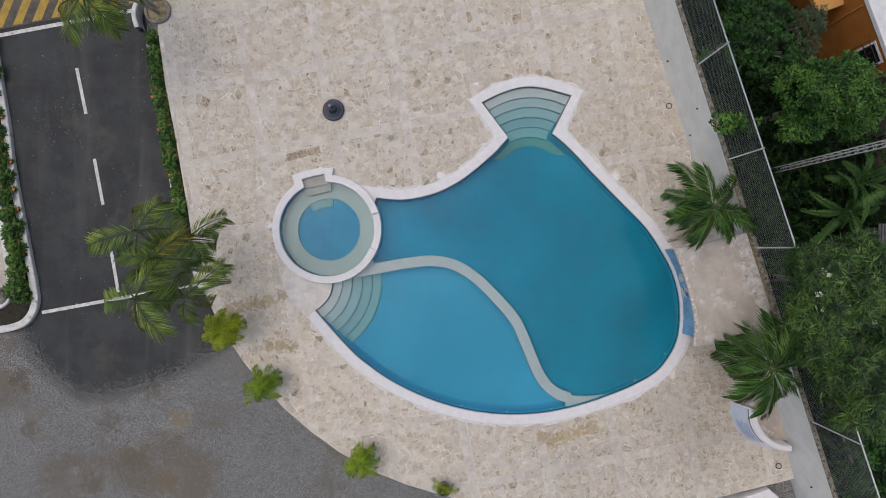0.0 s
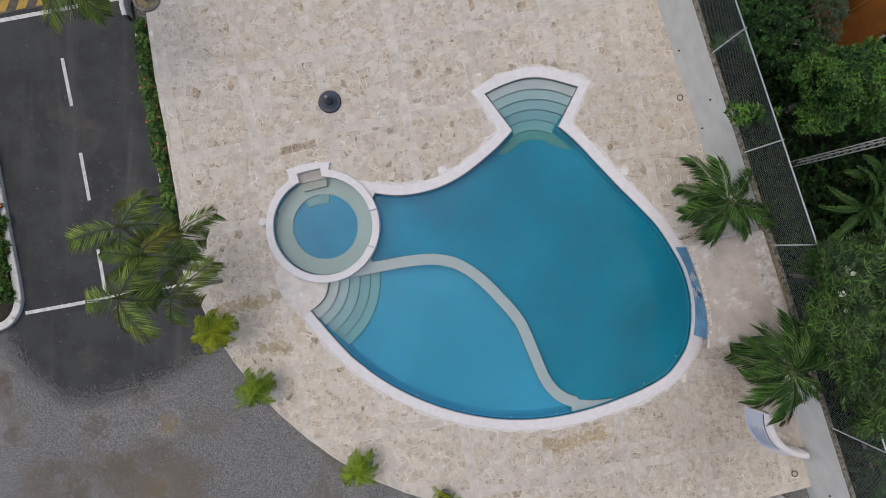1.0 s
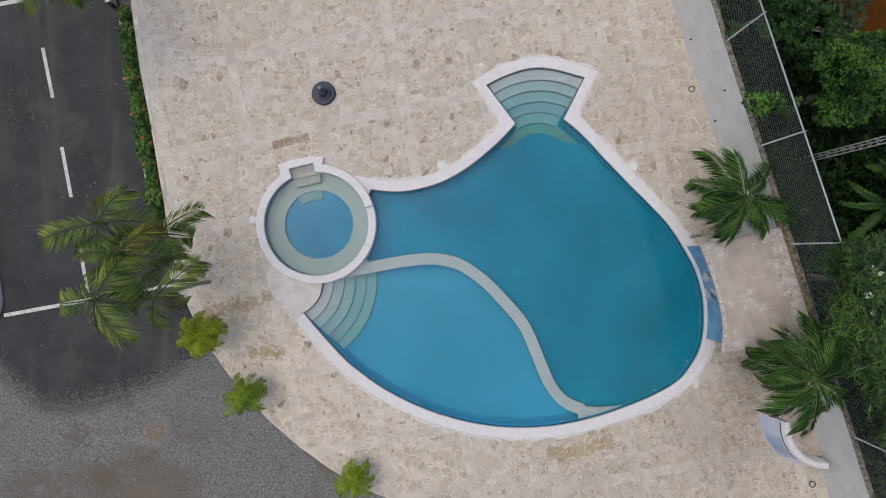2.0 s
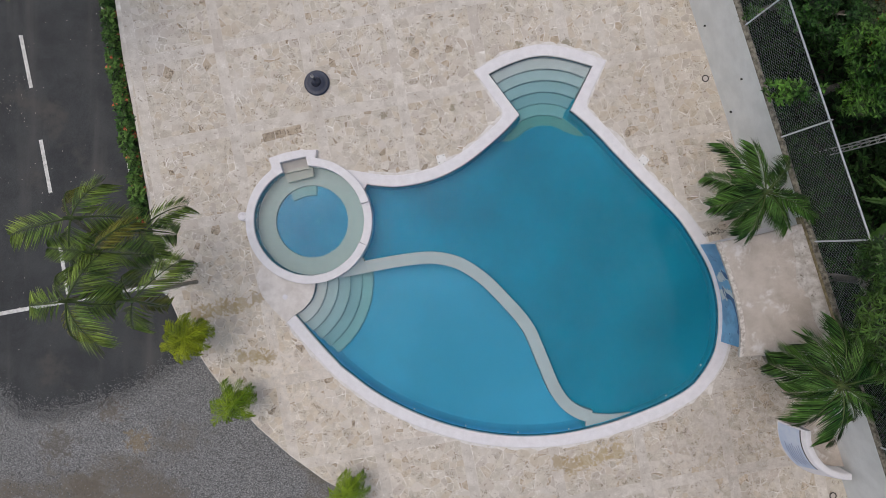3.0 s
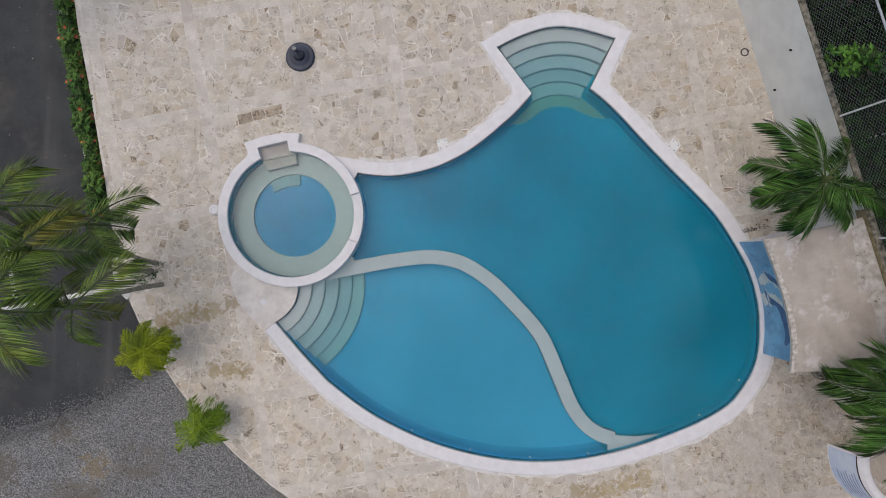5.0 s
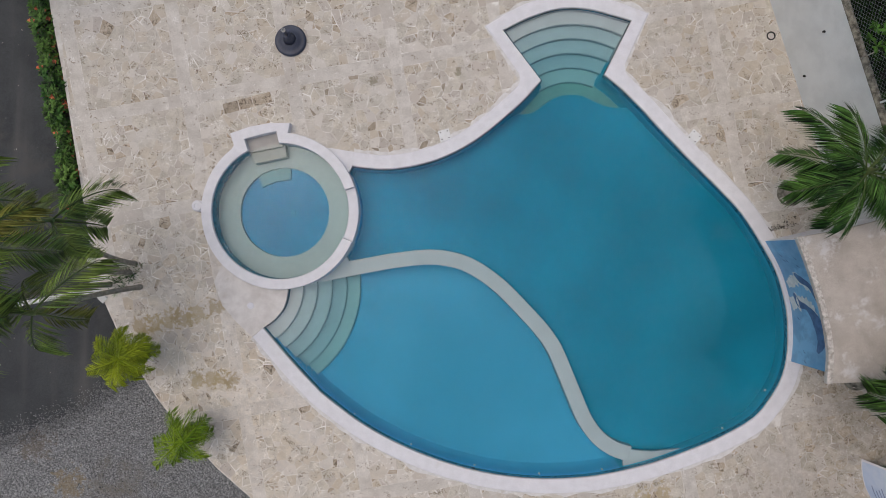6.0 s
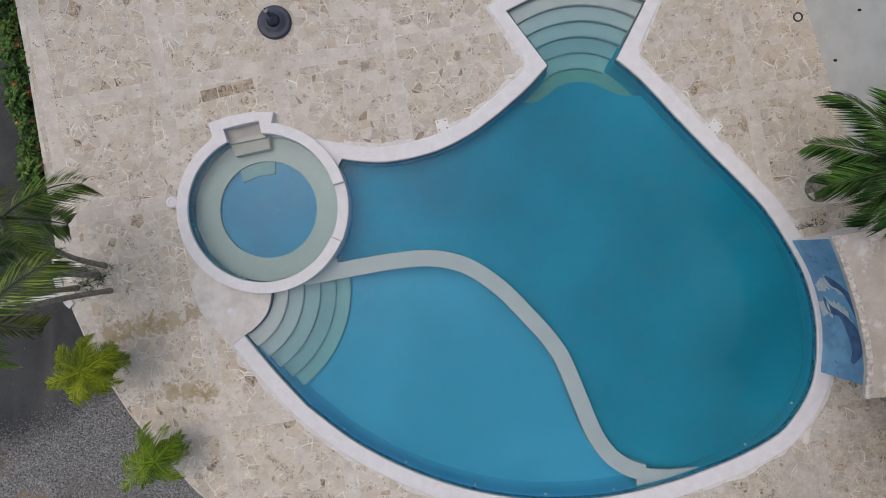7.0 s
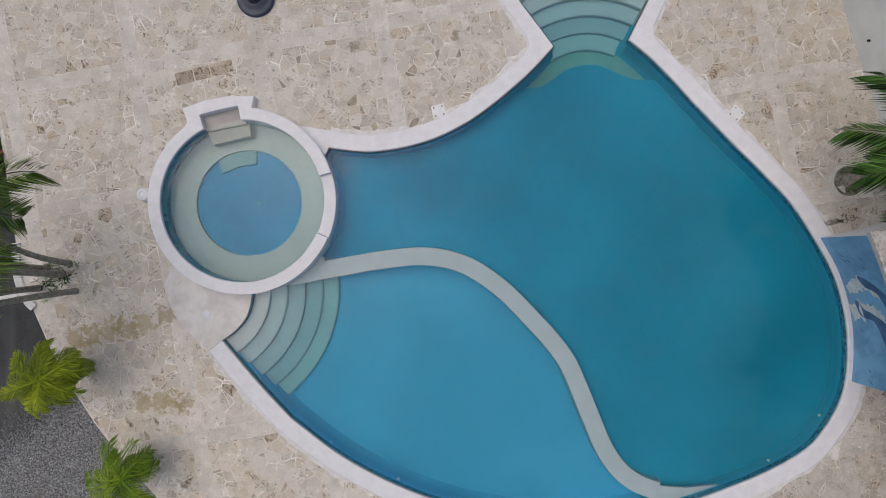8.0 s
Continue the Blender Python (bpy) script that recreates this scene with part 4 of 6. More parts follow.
for k in range(16):
    s0, h0 = rm.uniform(0.04, 0.96), rm.uniform(0.1, 1.0)
    if 0.25 < s0 < 0.85 and h0 > 0.25:
        continue
    mural_shape("brush_mark", [(s0, h0), (s0 + 0.012, h0 + 0.03), (s0 + 0.02, h0 + 0.07)], [0.006, 0.012, 0.004], M_MURAL_DARK, "small dark brush mark in the mural", 0.007)

# ---- curved planter beside the wall ----
planter = thing("planter", (0, 0, 0), "curved white planter wall with a pale lettered board", "planter")
PC = (10.07, -4.77)
a0, a1 = 174, 272


def ring_arc(r, z, b0=a0, b1=a1, n=40):
    return [(x, y, z) for x, y in arc(*PC, r, b0, b1, n)]


part("planter_wall", strip([ring_arc(1.33, -0.02), ring_arc(1.12, 0.84), ring_arc(1.10, 0.86), ring_arc(0.98, 0.86), ring_arc(0.96, 0.84), ring_arc(0.96, 0.0)][::-1]), M_COPING, planter, "white flared planter wall", True)
part("board", strip([ring_arc(1.325, 0.03, 176, 232), ring_arc(1.165, 0.70, 176, 232)][::-1]), M_SIGN, planter, "pale blue board following the wall")
part("board_edge", strip([ring_arc(1.165, 0.70, 176, 232), ring_arc(1.155, 0.73, 176, 232)][::-1]), M_IRON, planter, "dark edge of the board")
for i in range(7):
    h = 0.6 - 0.07 * i
    r = 1.335 - 0.205 * (h / 0.86) + 0.004
    b0 = 196 + 2 * (i % 3)
    part("text_bar", strip([ring_arc(r, h, b0, 226 - 3 * (i % 2), 12), ring_arc(r - 0.005, h + 0.02, b0, 226 - 3 * (i % 2), 12)][::-1]), M_INK, planter, "unreadable dark line of writing")
bm = bmesh.new()
prism(bm, arc(*PC, 0.97, a0, a1, 30) + [tuple(on_wall(PC[1] - 0.97)), tuple(on_wall(PC[1] + 0.6))], 0.0, 0.3)
part("soil", bm, M_SLAB, planter, "pale dusty fill")


# ---- leaves ----
def leaf_quad(p, along_v, side, length, width, droop=0.0):
    """A leaf folded along its rib: verts and faces."""
    mid = p + along_v * (length * 0.5) + Vector((0, 0, -droop * length * 0.18))
    tip = p + along_v * length + Vector((0, 0, -droop * length * 0.6))
    up = side.cross(along_v) * (width * 0.22)
    return [p, mid - side * (width / 2) + up, tip, mid + side * (width / 2) + up, mid], [(0, 1, 4), (1, 2, 4), (4, 2, 3), (0, 4, 3)]


def frond_mesh(name, seed, length, rise, droop, pairs, leaf_len, leaf_w, mat, hang=0.35, lean=0.9, tatter=0.0):
    """A feather leaf that grows along +x from the origin: a rib and two rows of leaflets."""
    r = random.Random(seed)
    verts, faces, index = [], [], []
    pts, p, steps = [], Vector((0, 0, 0)), 14
    sway = r.uniform(-0.25, 0.25)
    for i in range(steps + 1):
        s = i / steps
        pts.append(p.copy())
        a = rise - droop * s ** 1.3
        p = p + Vector((math.cos(a), sway * s * math.cos(a), math.sin(a))) * (length / steps)
    v, f = tube(pts, [0.021 * (1 - 0.85 * i / steps) + 0.002 for i in range(steps + 1)], 4)
    verts += v
    faces += f
    index += [0] * len(f)
    for i in range(pairs):
        s = 0.10 + 0.9 * (i + 0.5) / pairs
        k = min(int(s * steps), steps - 1)
        q = pts[k].lerp(pts[k + 1], s * steps - k)
        d = (pts[k + 1] - pts[k]).normalized()
        side = Vector((-d.y, d.x, 0)).normalized()
        size = leaf_len * (0.45 + 0.75 * math.sin(math.pi * min(0.12 + 0.80 * s, 1.0)) ** 0.8) * r.uniform(0.7, 1.2)
        for sg in (-1, 1):
            if r.random() < tatter:
                continue
            fwd = lean * (0.55 + 0.75 * s) + r.uniform(-0.12, 0.12)
            w = (side * sg + d * fwd + Vector((0, 0, 0.16 - hang * r.uniform(0.5, 1.3)))).normalized()
            cross = w.cross(Vector((0, 0, 1))).normalized()
            lv, lf = leaf_quad(q, w, cross, size, leaf_w * r.uniform(0.8, 1.2), hang * 1.2)
            o = len(verts)
            verts += lv
            faces += [tuple(j + o for j in t) for t in lf]
            index += [1] * len(lf)
    return from_lists(name, verts, faces, [mat if mat in (M_LIME, M_YOUNG) else M_RACHIS, mat], False, index)


def frond_set(name, mat, count, length, leaf_len, leaf_w, pairs, hang=0.35, droop=1.3, tatter=0.0, lean=0.9):
    return [frond_mesh(name, 31 * k + len(name), length * (0.85 + 0.3 * ((k * 7) % 5) / 4), 0.0, droop * (0.7 + 0.15 * (k % 4)), pairs, leaf_len, leaf_w, mat, hang, lean, tatter) for k in range(count)]


F_PALM = frond_set("frond", M_PALM, 6, 1.55, 0.42, 0.029, 84, 0.75, 1.3, 0.0, 1.1)
F_PALM_TALL = frond_set("frond", M_PALM, 6, 1.5, 0.42, 0.028, 80, 0.85, 2.0, 0.0, 1.1)
F_ARECA = frond_set("frond", M_ARECA, 6, 1.25, 0.42, 0.025, 60, 0.65, 1.8, 0.03, 0.9)
F_ARECA[1] = frond_mesh("frond", 97, 1.2, 0.0, 1.7, 50, 0.33, 0.024, M_ARECA_OLD, 0.7, 1.1, 0.12)
F_LIME = frond_set("frond", M_LIME, 5, 0.60, 0.17, 0.010, 46, 0.35, 1.4)
F_YOUNG = frond_set("frond", M_YOUNG, 5, 0.60, 0.17, 0.010, 42, 0.4, 1.6)


def add_crown(parent, at, meshes, count, seed, low=-0.3, high=1.1, scale=1.0, turn=None):
    r = random.Random(seed)
    for k in range(count):
        a = (turn[k] if turn else k * 137.5 + r.uniform(-18, 18))
        e = low + (high - low) * ((k + 0.5) / count) ** 1.4
        ob = new("frond", meshes[(k * 5 + seed) % len(meshes)])
        ob.parent = parent
        s = scale * r.uniform(0.85, 1.1) * (1.0 - 0.35 * max(e, 0) / 1.2)
        ob.matrix_basis = Matrix.Translation(at) @ Matrix.Rotation(radians(a), 4, "Z") @ Matrix.Rotation(-e, 4, "Y") @ Matrix.Scale(s, 4)


def stem_line(base, top, bow=0.1, n=10):
    b, t = Vector(base), Vector(top)
    return [b.lerp(t, i / n) + Vector((0, 0, 0)) + (Vector((t.x - b.x, t.y - b.y, 0)) * bow * (-math.sin(math.pi * i / n))) for i in range(n + 1)]


def palm_tree(base, top, fronds, count, seed, label, r0=0.11, r1=0.07, scale=1.0, low=-0.35, high=1.15, mat=None, group="", turn=None):
    tree = thing("palm_tree", base, label, "palm tree", group)
    off = Vector(top) - Vector(base)
    line = stem_line((0, 0, 0), off, 0.25, 22)
    rings = [(r0 + (r1 - r0) * i / 22) * (1.07 if i % 2 else 0.95) * (1.35 if i == 0 else 1.0) for i in range(23)]
    part("trunk", tube(line, rings, 10), mat or M_BARK, tree, "ringed grey trunk", True)
    part("crownshaft", tube([off - Vector((0, 0, 0.35)), off - Vector((0, 0, 0.15)), off + Vector((0, 0, 0.05)), off + Vector((0, 0, 0.3))], [r1, r1 * 1.25, r1 * 0.9, 0.012], 10), M_SHAFT, tree, "smooth green crownshaft", True)
    add_crown(tree, off, fronds, count, seed, low, high, scale, turn)
    return tree


palm_tree((7.25, 1.0, -0.05), (7.13, 1.12, 2.45), F_PALM, 16, 3, "small feather palm with dense drooping green leaves beside the pool", scale=0.90, group="palms by the pool",
          turn=(-175, 158, -100, -38, -158, 46, 40, 128, -12, -60, 110, -120, -140, -30, 165, -80))
palm_tree((8.62, -2.86, -0.05), (8.06, -2.94, 3.5), F_PALM_TALL, 18, 8, "taller feather palm with dense green leaves beside the wall", scale=1.03, group="palms by the pool",
          turn=(104, 166, -157, -88, -26, 2, 54, 146, -125, 22, 85, -65, 120, -100, -175, 30, 75, -40))
for x, y, r in ((7.25, 1.0, 0.27), (8.66, -2.86, 0.33)):
    v, f = turned([(r, -0.03), (r, 0.004), (r - 0.03, 0.005), (r - 0.05, -0.001), (0.02, 0.0)], 28, (x, y))
    tagged(part("tree_pit", (v, f), M_MOSS), "round mossy soil pit in the deck at a palm", "tree pit")


def areca_clump(at, stems, label):
    tree = thing("areca_palm", at, label, "palm tree", "clumping palms by the drive")
    o = Vector(at)
    for k, (b, t, n, sc) in enumerate(stems):
        line = stem_line(Vector(b) - o, Vector(t) - o, 0.2, 16)
        rad = [0.055 * (1.06 if i % 2 else 0.96) * (1.3 if i == 0 else 1) - 0.012 * i / 16 for i in range(17)]
        part("stem", tube(line, rad, 8), M_STEM, tree, "pale ringed stem", True)
        top = line[-1]
        part("crownshaft", tube([top - Vector((0, 0, 0.3)), top, top + Vector((0, 0, 0.25))], [0.045, 0.05, 0.01], 8), M_SHAFT, tree, "green crownshaft", True)
        add_crown(tree, top, F_ARECA, n, 11 + 5 * k, -0.5, 0.75, sc)
    return tree


areca_clump((-7.0, -0.8, -0.1), [((-6.66, -0.52, -0.1), (-6.72, 0.26, 2.6), 6, 1.0), ((-6.78, -0.70, -0.1), (-6.78, -0.22, 4.3), 5, 1.0), ((-7.2, -0.95, -0.1), (-6.98, -1.12, 4.7), 6, 1.1),
                                  ((-7.05, -0.62, -0.1), (-7.02, 0.42, 4.5), 5, 1.1), ((-6.55, -1.0, -0.1), (-6.34, -1.2, 3.6), 5, 1.0)], "clump of tall slender palms with thin green leaves")
areca_clump((-8.76, 7.28, -0.02), [((-8.72, 7.22, -0.02), (-8.85, 6.2, 3.6), 9, 1.15), ((-8.82, 7.38, -0.02), (-9.1, 7.3, 4.2), 7, 1.0)], "slender palms in a planter beside the crossing")


# ---- potted plants along the deck edge ----
def potted_plant(at, seed, count, scale, label, tall, fronds):
    pot = thing("potted_palm", at, label, "potted plant", "pots along the deck edge")
    part("pot", turned([(0.13, 0.0), (0.17, 0.18), (0.20, 0.36), (0.215, 0.37), (0.215, 0.41), (0.185, 0.41), (0.18, 0.35)], 20), M_POT, pot, "grey round pot")
    part("soil", turned([(0.18, 0.33), (0.18, 0.355), (0.05, 0.365)], 16), M_SOIL, pot, "dark potting soil")
    r = random.Random(seed)
    for k in range(3):
        a = 2.1 * k + r.uniform(-0.4, 0.4)
        top = Vector((0.10 * math.cos(a), 0.10 * math.sin(a), tall * r.uniform(0.88, 1.05)))
        part("stem", tube([(0.04 * math.cos(a), 0.04 * math.sin(a), 0.34), tuple(top * 0.6 + Vector((0, 0, 0.1))), tuple(top)], [0.026, 0.022, 0.012], 7), M_STEM, pot)
        add_crown(pot, top, fronds, (count + k) // 3, seed + 3 * k, -0.35, 0.85, scale)
    return pot


potted_plant((-6.34, -2.33, 0.0), 2, 39, 1.1, "bright lime-green feathery palm in a grey pot", 1.3, F_LIME)
potted_plant((-5.26, -3.98, 0.0), 6, 24, 1.02, "green feathery young palm in a grey pot", 1.0, F_YOUNG)
potted_plant((-2.40, -6.25, 0.0), 9, 26, 0.98, "bushy green young palm in a grey pot", 0.9, F_YOUNG)
potted_plant((0.0, -7.2, 0.0), 4, 6, 0.8, "sparse wilting palm in a grey pot", 0.5, F_LIME)


# ---- shrubs and trees ----
def leafy(seed, clumps, leaves, length, width, mat_slots, flat=0.5, flowers=0, droop=0.4):
    """Rosettes of leaves at the given (place, size) clumps; the last flowers of them bear petals."""
    r = random.Random(seed)
    verts, faces, index = [], [], []
    for p, sz in clumps:
        slot = 1 if r.random() < flowers else 0
        n = leaves if not slot else 9
        turn0 = r.uniform(0, 6.28)
        for k in range(n):
            a = turn0 + 2.4 * k + r.uniform(-0.3, 0.3)
            e = r.uniform(-0.25, 0.9) * flat + 0.15
            d = Vector((math.cos(a) * math.cos(e), math.sin(a) * math.cos(e), math.sin(e)))
            side = Vector((-math.sin(a), math.cos(a), 0)) + Vector((0, 0, r.uniform(-0.5, 0.5)))
            side.normalize()
            L = (length if not slot else 0.075) * sz * r.uniform(0.7, 1.25)
            v, f = leaf_quad(Vector(p), d, side, L, (width if not slot else 0.07) * sz * r.uniform(0.8, 1.2), droop)
            o = len(verts)
            verts += v
            faces += [tuple(j + o for j in t) for t in f]
            index += [slot] * len(f)
    return from_lists("crown", verts, faces, mat_slots, False, index)


def crown_points(r, centre, radii, count, hollow=0.35, gap=0.42):
    """Places in an uneven egg with gaps, denser at its skin."""
    out = []
    c = Vector(centre)
    while len(out) < count:
        v = Vector((r.gauss(0, 1), r.gauss(0, 1), r.gauss(0, 1))).normalized()
        if v.z < -0.35:
            continue
        bulge = 0.78 + 0.45 * noise.noise(v * 1.9 + c * 0.7)
        q = r.uniform(hollow, 1.0) ** 0.5 * bulge
        p = Vector((v.x * radii[0] * q, v.y * radii[1] * q, v.z * radii[2] * q)) + c
        if noise.noise(p * 1.35) + 0.5 < gap * r.random() * 1.4:
            continue
        out.append((p, r.uniform(0.7, 1.25)))
    return out


def broad_tree(base, crowns, seed, count, leaves, length, width, mats, label, flat=0.6, droop=0.4, name="tree", category="tree", flowers=0):
    """A tapered trunk, limbs to each crown lobe and one crown of small leaves."""
    r = random.Random(seed)
    tree = thing(name, base, label, category, "trees behind the wall")
    o = Vector(base)
    fork = Vector((0, 0, max(0.6, (crowns[0][0][2] - o.z) * 0.45)))
    bend = Vector((r.uniform(-0.15, 0.15), r.uniform(-0.15, 0.15), fork.z * 0.5))
    part("trunk", tube([(0, 0, 0), bend, fork], [0.13, 0.10, 0.08], 8), M_BARK, tree, "rough grey-brown trunk", True)
    clumps = []
    for c, rad in crowns:
        c = Vector(c) - o
        k = fork.lerp(c, 0.55) + Vector((r.uniform(-0.2, 0.2), r.uniform(-0.2, 0.2), 0.1))
        part("limb", tube([fork, k, c + Vector((0, 0, rad[2] * 0.4))], [0.06, 0.04, 0.012], 6), M_BARK, tree)
        share = max(60, int(count * rad[0] * rad[1] / sum(q[0] * q[1] for _, q in crowns)))
        clumps += crown_points(r, c, rad, share)
    part("crown", leafy(seed, clumps, leaves, length, width, mats, flat, flowers, droop), None, tree)
    return tree


broad_tree((8.4, 6.0, GROUND), [((8.25, 5.9, 2.3), (1.0, 1.3, 1.0)), ((8.9, 5.0, 2.2), (0.9, 0.9, 0.9)), ((8.3, 7.6, 2.6), (1.1, 1.1, 1.0))], 21, 2300, 7, 0.10, 0.045, [M_LEAF], "dark green broad-leaved tree behind the wall")
broad_tree((9.3, 5.6, GROUND), [((9.45, 5.75, 2.7), (0.45, 0.7, 0.6)), ((9.6, 5.1, 2.4), (0.35, 0.4, 0.4))], 24, 700, 7, 0.06, 0.02, [M_LEAF_PALE], "thin dusty grey-green tree")
broad_tree((9.8, 3.9, GROUND), [((9.35, 4.1, 2.9), (1.0, 0.8, 1.0)), ((10.2, 4.25, 2.8), (1.0, 0.9, 0.9)), ((9.6, 3.25, 2.4), (1.0, 0.6, 0.8)), ((10.9, 3.75, 2.3), (0.9, 0.85, 0.8))], 27, 2300, 8, 0.13, 0.042, [M_LEAF_BRIGHT], "bright green bushy tree with glossy leaves")
broad_tree((9.9, -0.9, GROUND), [((9.0, -0.5, 3.7), (0.9, 0.75, 0.8)), ((10.2, -0.35, 3.4), (1.0, 0.9, 1.0)), ((9.05, -1.5, 3.6), (0.8, 0.9, 0.8)), ((10.3, -1.5, 3.2), (1.0, 1.0, 0.9)), ((9.25, -2.3, 3.5), (0.7, 0.7, 0.7))], 33, 2300, 10, 0.22, 0.030, [M_LEAF_NARROW, M_PALE_PETAL], "dense narrow-leaved green tree with few pale flowers behind the fence", 0.75, flowers=0.025)
broad_tree((10.6, -3.2, GROUND), [((9.7, -2.85, 3.6), (0.85, 0.8, 0.8)), ((10.8, -2.7, 3.3), (1.0, 1.0, 0.9)), ((10.15, -3.75, 3.6), (0.75, 0.8, 0.8)), ((11.1, -4.0, 3.0), (0.9, 1.0, 0.8))], 37, 1900, 10, 0.23, 0.032, [M_LEAF_NARROW], "dense tree with narrow dark green leaves", 0.75)
broad_tree((11.6, -5.2, GROUND), [((11.5, -5.0, 2.0), (0.9, 0.9, 0.8)), ((11.9, -6.6, 1.5), (1.0, 1.2, 0.8))], 41, 620, 7, 0.22, 0.08, [M_LEAF], "low dark bush behind the fence", name="bush", category="bush")
for at, sz, seed in (((7.34, 3.2, 2.95), 0.21, 3), ((6.98, 5.28, WALL_H - 0.02), 0.07, 4)):
    r = random.Random(seed)
    pts = [(Vector((r.gauss(0, sz), r.gauss(0, sz * 0.5), abs(r.gauss(0.1, 0.12)))), r.uniform(0.8, 1.2)) for _ in range(int(240 * sz) + 4)]
    sprig = thing("shrub", at, "light green sprig growing over the wall top", "shrub")
    part("twig", tube([(0.10, 0.05, WALL_H - at[2]), (0.06, 0.02, -0.2), (0, 0, 0.05), (-0.2, 0, 0.12)], [0.014, 0.012, 0.01, 0.006], 5), M_BARK, sprig)
    part("crown", leafy(seed, pts, 8, 0.13, 0.06, [M_LEAF_BRIGHT], 0.5), None, sprig)
# undergrowth on the neighbour's ground, the trees' shade put into its leaf colour
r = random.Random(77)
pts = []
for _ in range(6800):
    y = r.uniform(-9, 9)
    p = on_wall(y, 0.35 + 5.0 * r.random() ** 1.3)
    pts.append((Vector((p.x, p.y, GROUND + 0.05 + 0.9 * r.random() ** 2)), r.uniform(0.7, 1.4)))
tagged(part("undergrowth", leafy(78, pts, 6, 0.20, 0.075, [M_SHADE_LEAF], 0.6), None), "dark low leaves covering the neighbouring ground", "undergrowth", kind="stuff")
bm = bmesh.new()
prism(bm, [tuple(on_wall(15, 0.2)), tuple(on_wall(-15, 0.2)), tuple(on_wall(-15, 14)), tuple(on_wall(15, 14))], GROUND - 0.1, GROUND + 0.02)
tagged(part("soil", bm, M_SOIL), "dark shaded soil behind the wall", "soil", kind="structure")


# ---- broad banana-like plant ----
def blade_mesh(seed, length, width):
    r = random.Random(seed)
    n, verts, faces = 26, [], []
    p = Vector((0, 0, 0))
    for i in range(n + 1):
        s = i / n
        a = 0.9 - 1.7 * s
        w = width * (math.sin(math.pi * min(0.08 + 0.9 * s, 1)) ** 0.6) * (1 if i % 2 else r.uniform(0.45, 0.95))
        for k, q in enumerate((-1, -0.5, 0, 0.5, 1)):
            verts.append((p.x, q * w, p.z - abs(q) * w * 0.35 + (0.03 if abs(q) == 0.5 else 0)))
        p = p + Vector((math.cos(a), 0, math.sin(a))) * (length / n)
    for i in range(n):
        for k in range(4):
            faces.append((i * 5 + k, i * 5 + k + 1, i * 5 + k + 6, i * 5 + k + 5))
    return from_lists("blade", verts, faces, [M_LEAF_BIG])


BLADES = [blade_mesh(k, 1.15 + 0.25 * (k % 3), 0.13 + 0.04 * (k % 2)) for k in range(5)]


def banana_plant(at, seed, count, label):
    r = random.Random(seed)
    plant = thing("banana_plant", at, label, "plant", "broad-leaved plants behind the wall")
    part("stem", tube([(0, 0, 0), (0.05, 0, 0.7), (0.0, 0.03, 1.4)], [0.12, 0.09, 0.05], 9), M_SHAFT, plant, "thick green stem", True)
    for k in range(count):
        ob = new("blade", BLADES[(k + seed) % 5])
        ob.parent = plant
        ob.matrix_basis = Matrix.Translation((0, 0, 1.25 + 0.1 * r.random())) @ Matrix.Rotation(radians(k * 137.5 + r.uniform(-20, 20)), 4, "Z") @ Matrix.Rotation(r.uniform(-0.75, 0.45), 4, "Y") @ Matrix.Rotation(r.uniform(-0.7, 0.7), 4, "X") @ Matrix.Scale(r.uniform(0.8, 1.15), 4)


banana_plant((11.9, 1.9, GROUND), 2, 9, "broad-leaved plant with long torn green leaves")
banana_plant((11.6, 1.1, GROUND), 5, 11, "broad-leaved plant with long dark green leaves")
banana_plant((11.9, -6.0, GROUND), 1, 7, "broad-leaved plant beside the lower fence")


# ---- flowering hedge along the deck ----
def hedge_meshes():
    out = []
    for k in range(4):
        r = random.Random(60 + k)
        pts = []
        for _ in range(70):
            a, q = r.uniform(0, 6.28), r.random() ** 0.5
            pts.append((Vector((0.21 * q * math.cos(a), 0.34 * q * math.sin(a), 0.10 + 0.30 * (1 - q * q) * r.uniform(0.5, 1.1))), r.uniform(0.7, 1.2)))
        out.append(leafy(60 + k, pts, 6, 0.11, 0.055, [M_HEDGE, M_FLOWER], 0.6, (0.14, 0.05, 0.02, 0.21)[k]))
    return out


HEDGE = hedge_meshes()


def hedge_bush(at, k, turn, label, group, size=1.0):
    b = thing("hedge_bush", at, label, "shrub", group)
    b.rotation_euler = (0, 0, turn)
    b.scale = (size, size, size)
    part("stem", tube([(0, 0, -0.1), (0.02, 0, 0.1), (0, 0.03, 0.25)], [0.02, 0.015, 0.008], 5), M_BARK, b)
    part("crown", HEDGE[k], None, b)


left_edge = [(-8.74, 6.63), (-8.49, 4.85), (-8.25, 3.64), (-8.04, 2.43), (-7.78, 0.88)]
r = random.Random(9)
i = 0
y = 6.45
while y > 0.75:
    for (x0, y0), (x1, y1) in zip(left_edge, left_edge[1:]):
        if y1 <= y <= y0:
            x = x0 + (x1 - x0) * (y0 - y) / (y0 - y1)
    if not 3.72 < y < 4.05:
        k = (2, 1, 2, 3, 0, 2, 0, 3, 1, 0, 2, 1, 3)[i % 13]
        hedge_bush((x - 0.26 + r.uniform(-0.04, 0.03), y, -0.24), k, 0.14 + r.uniform(-0.3, 0.3), "green hedge shrub with red flowers beside the deck" if k in (0, 3) else "leafy green hedge shrub beside the deck", "hedge along the deck", r.uniform(0.78, 1.25))
    i += 1
    y -= 0.47
bm = bmesh.new()
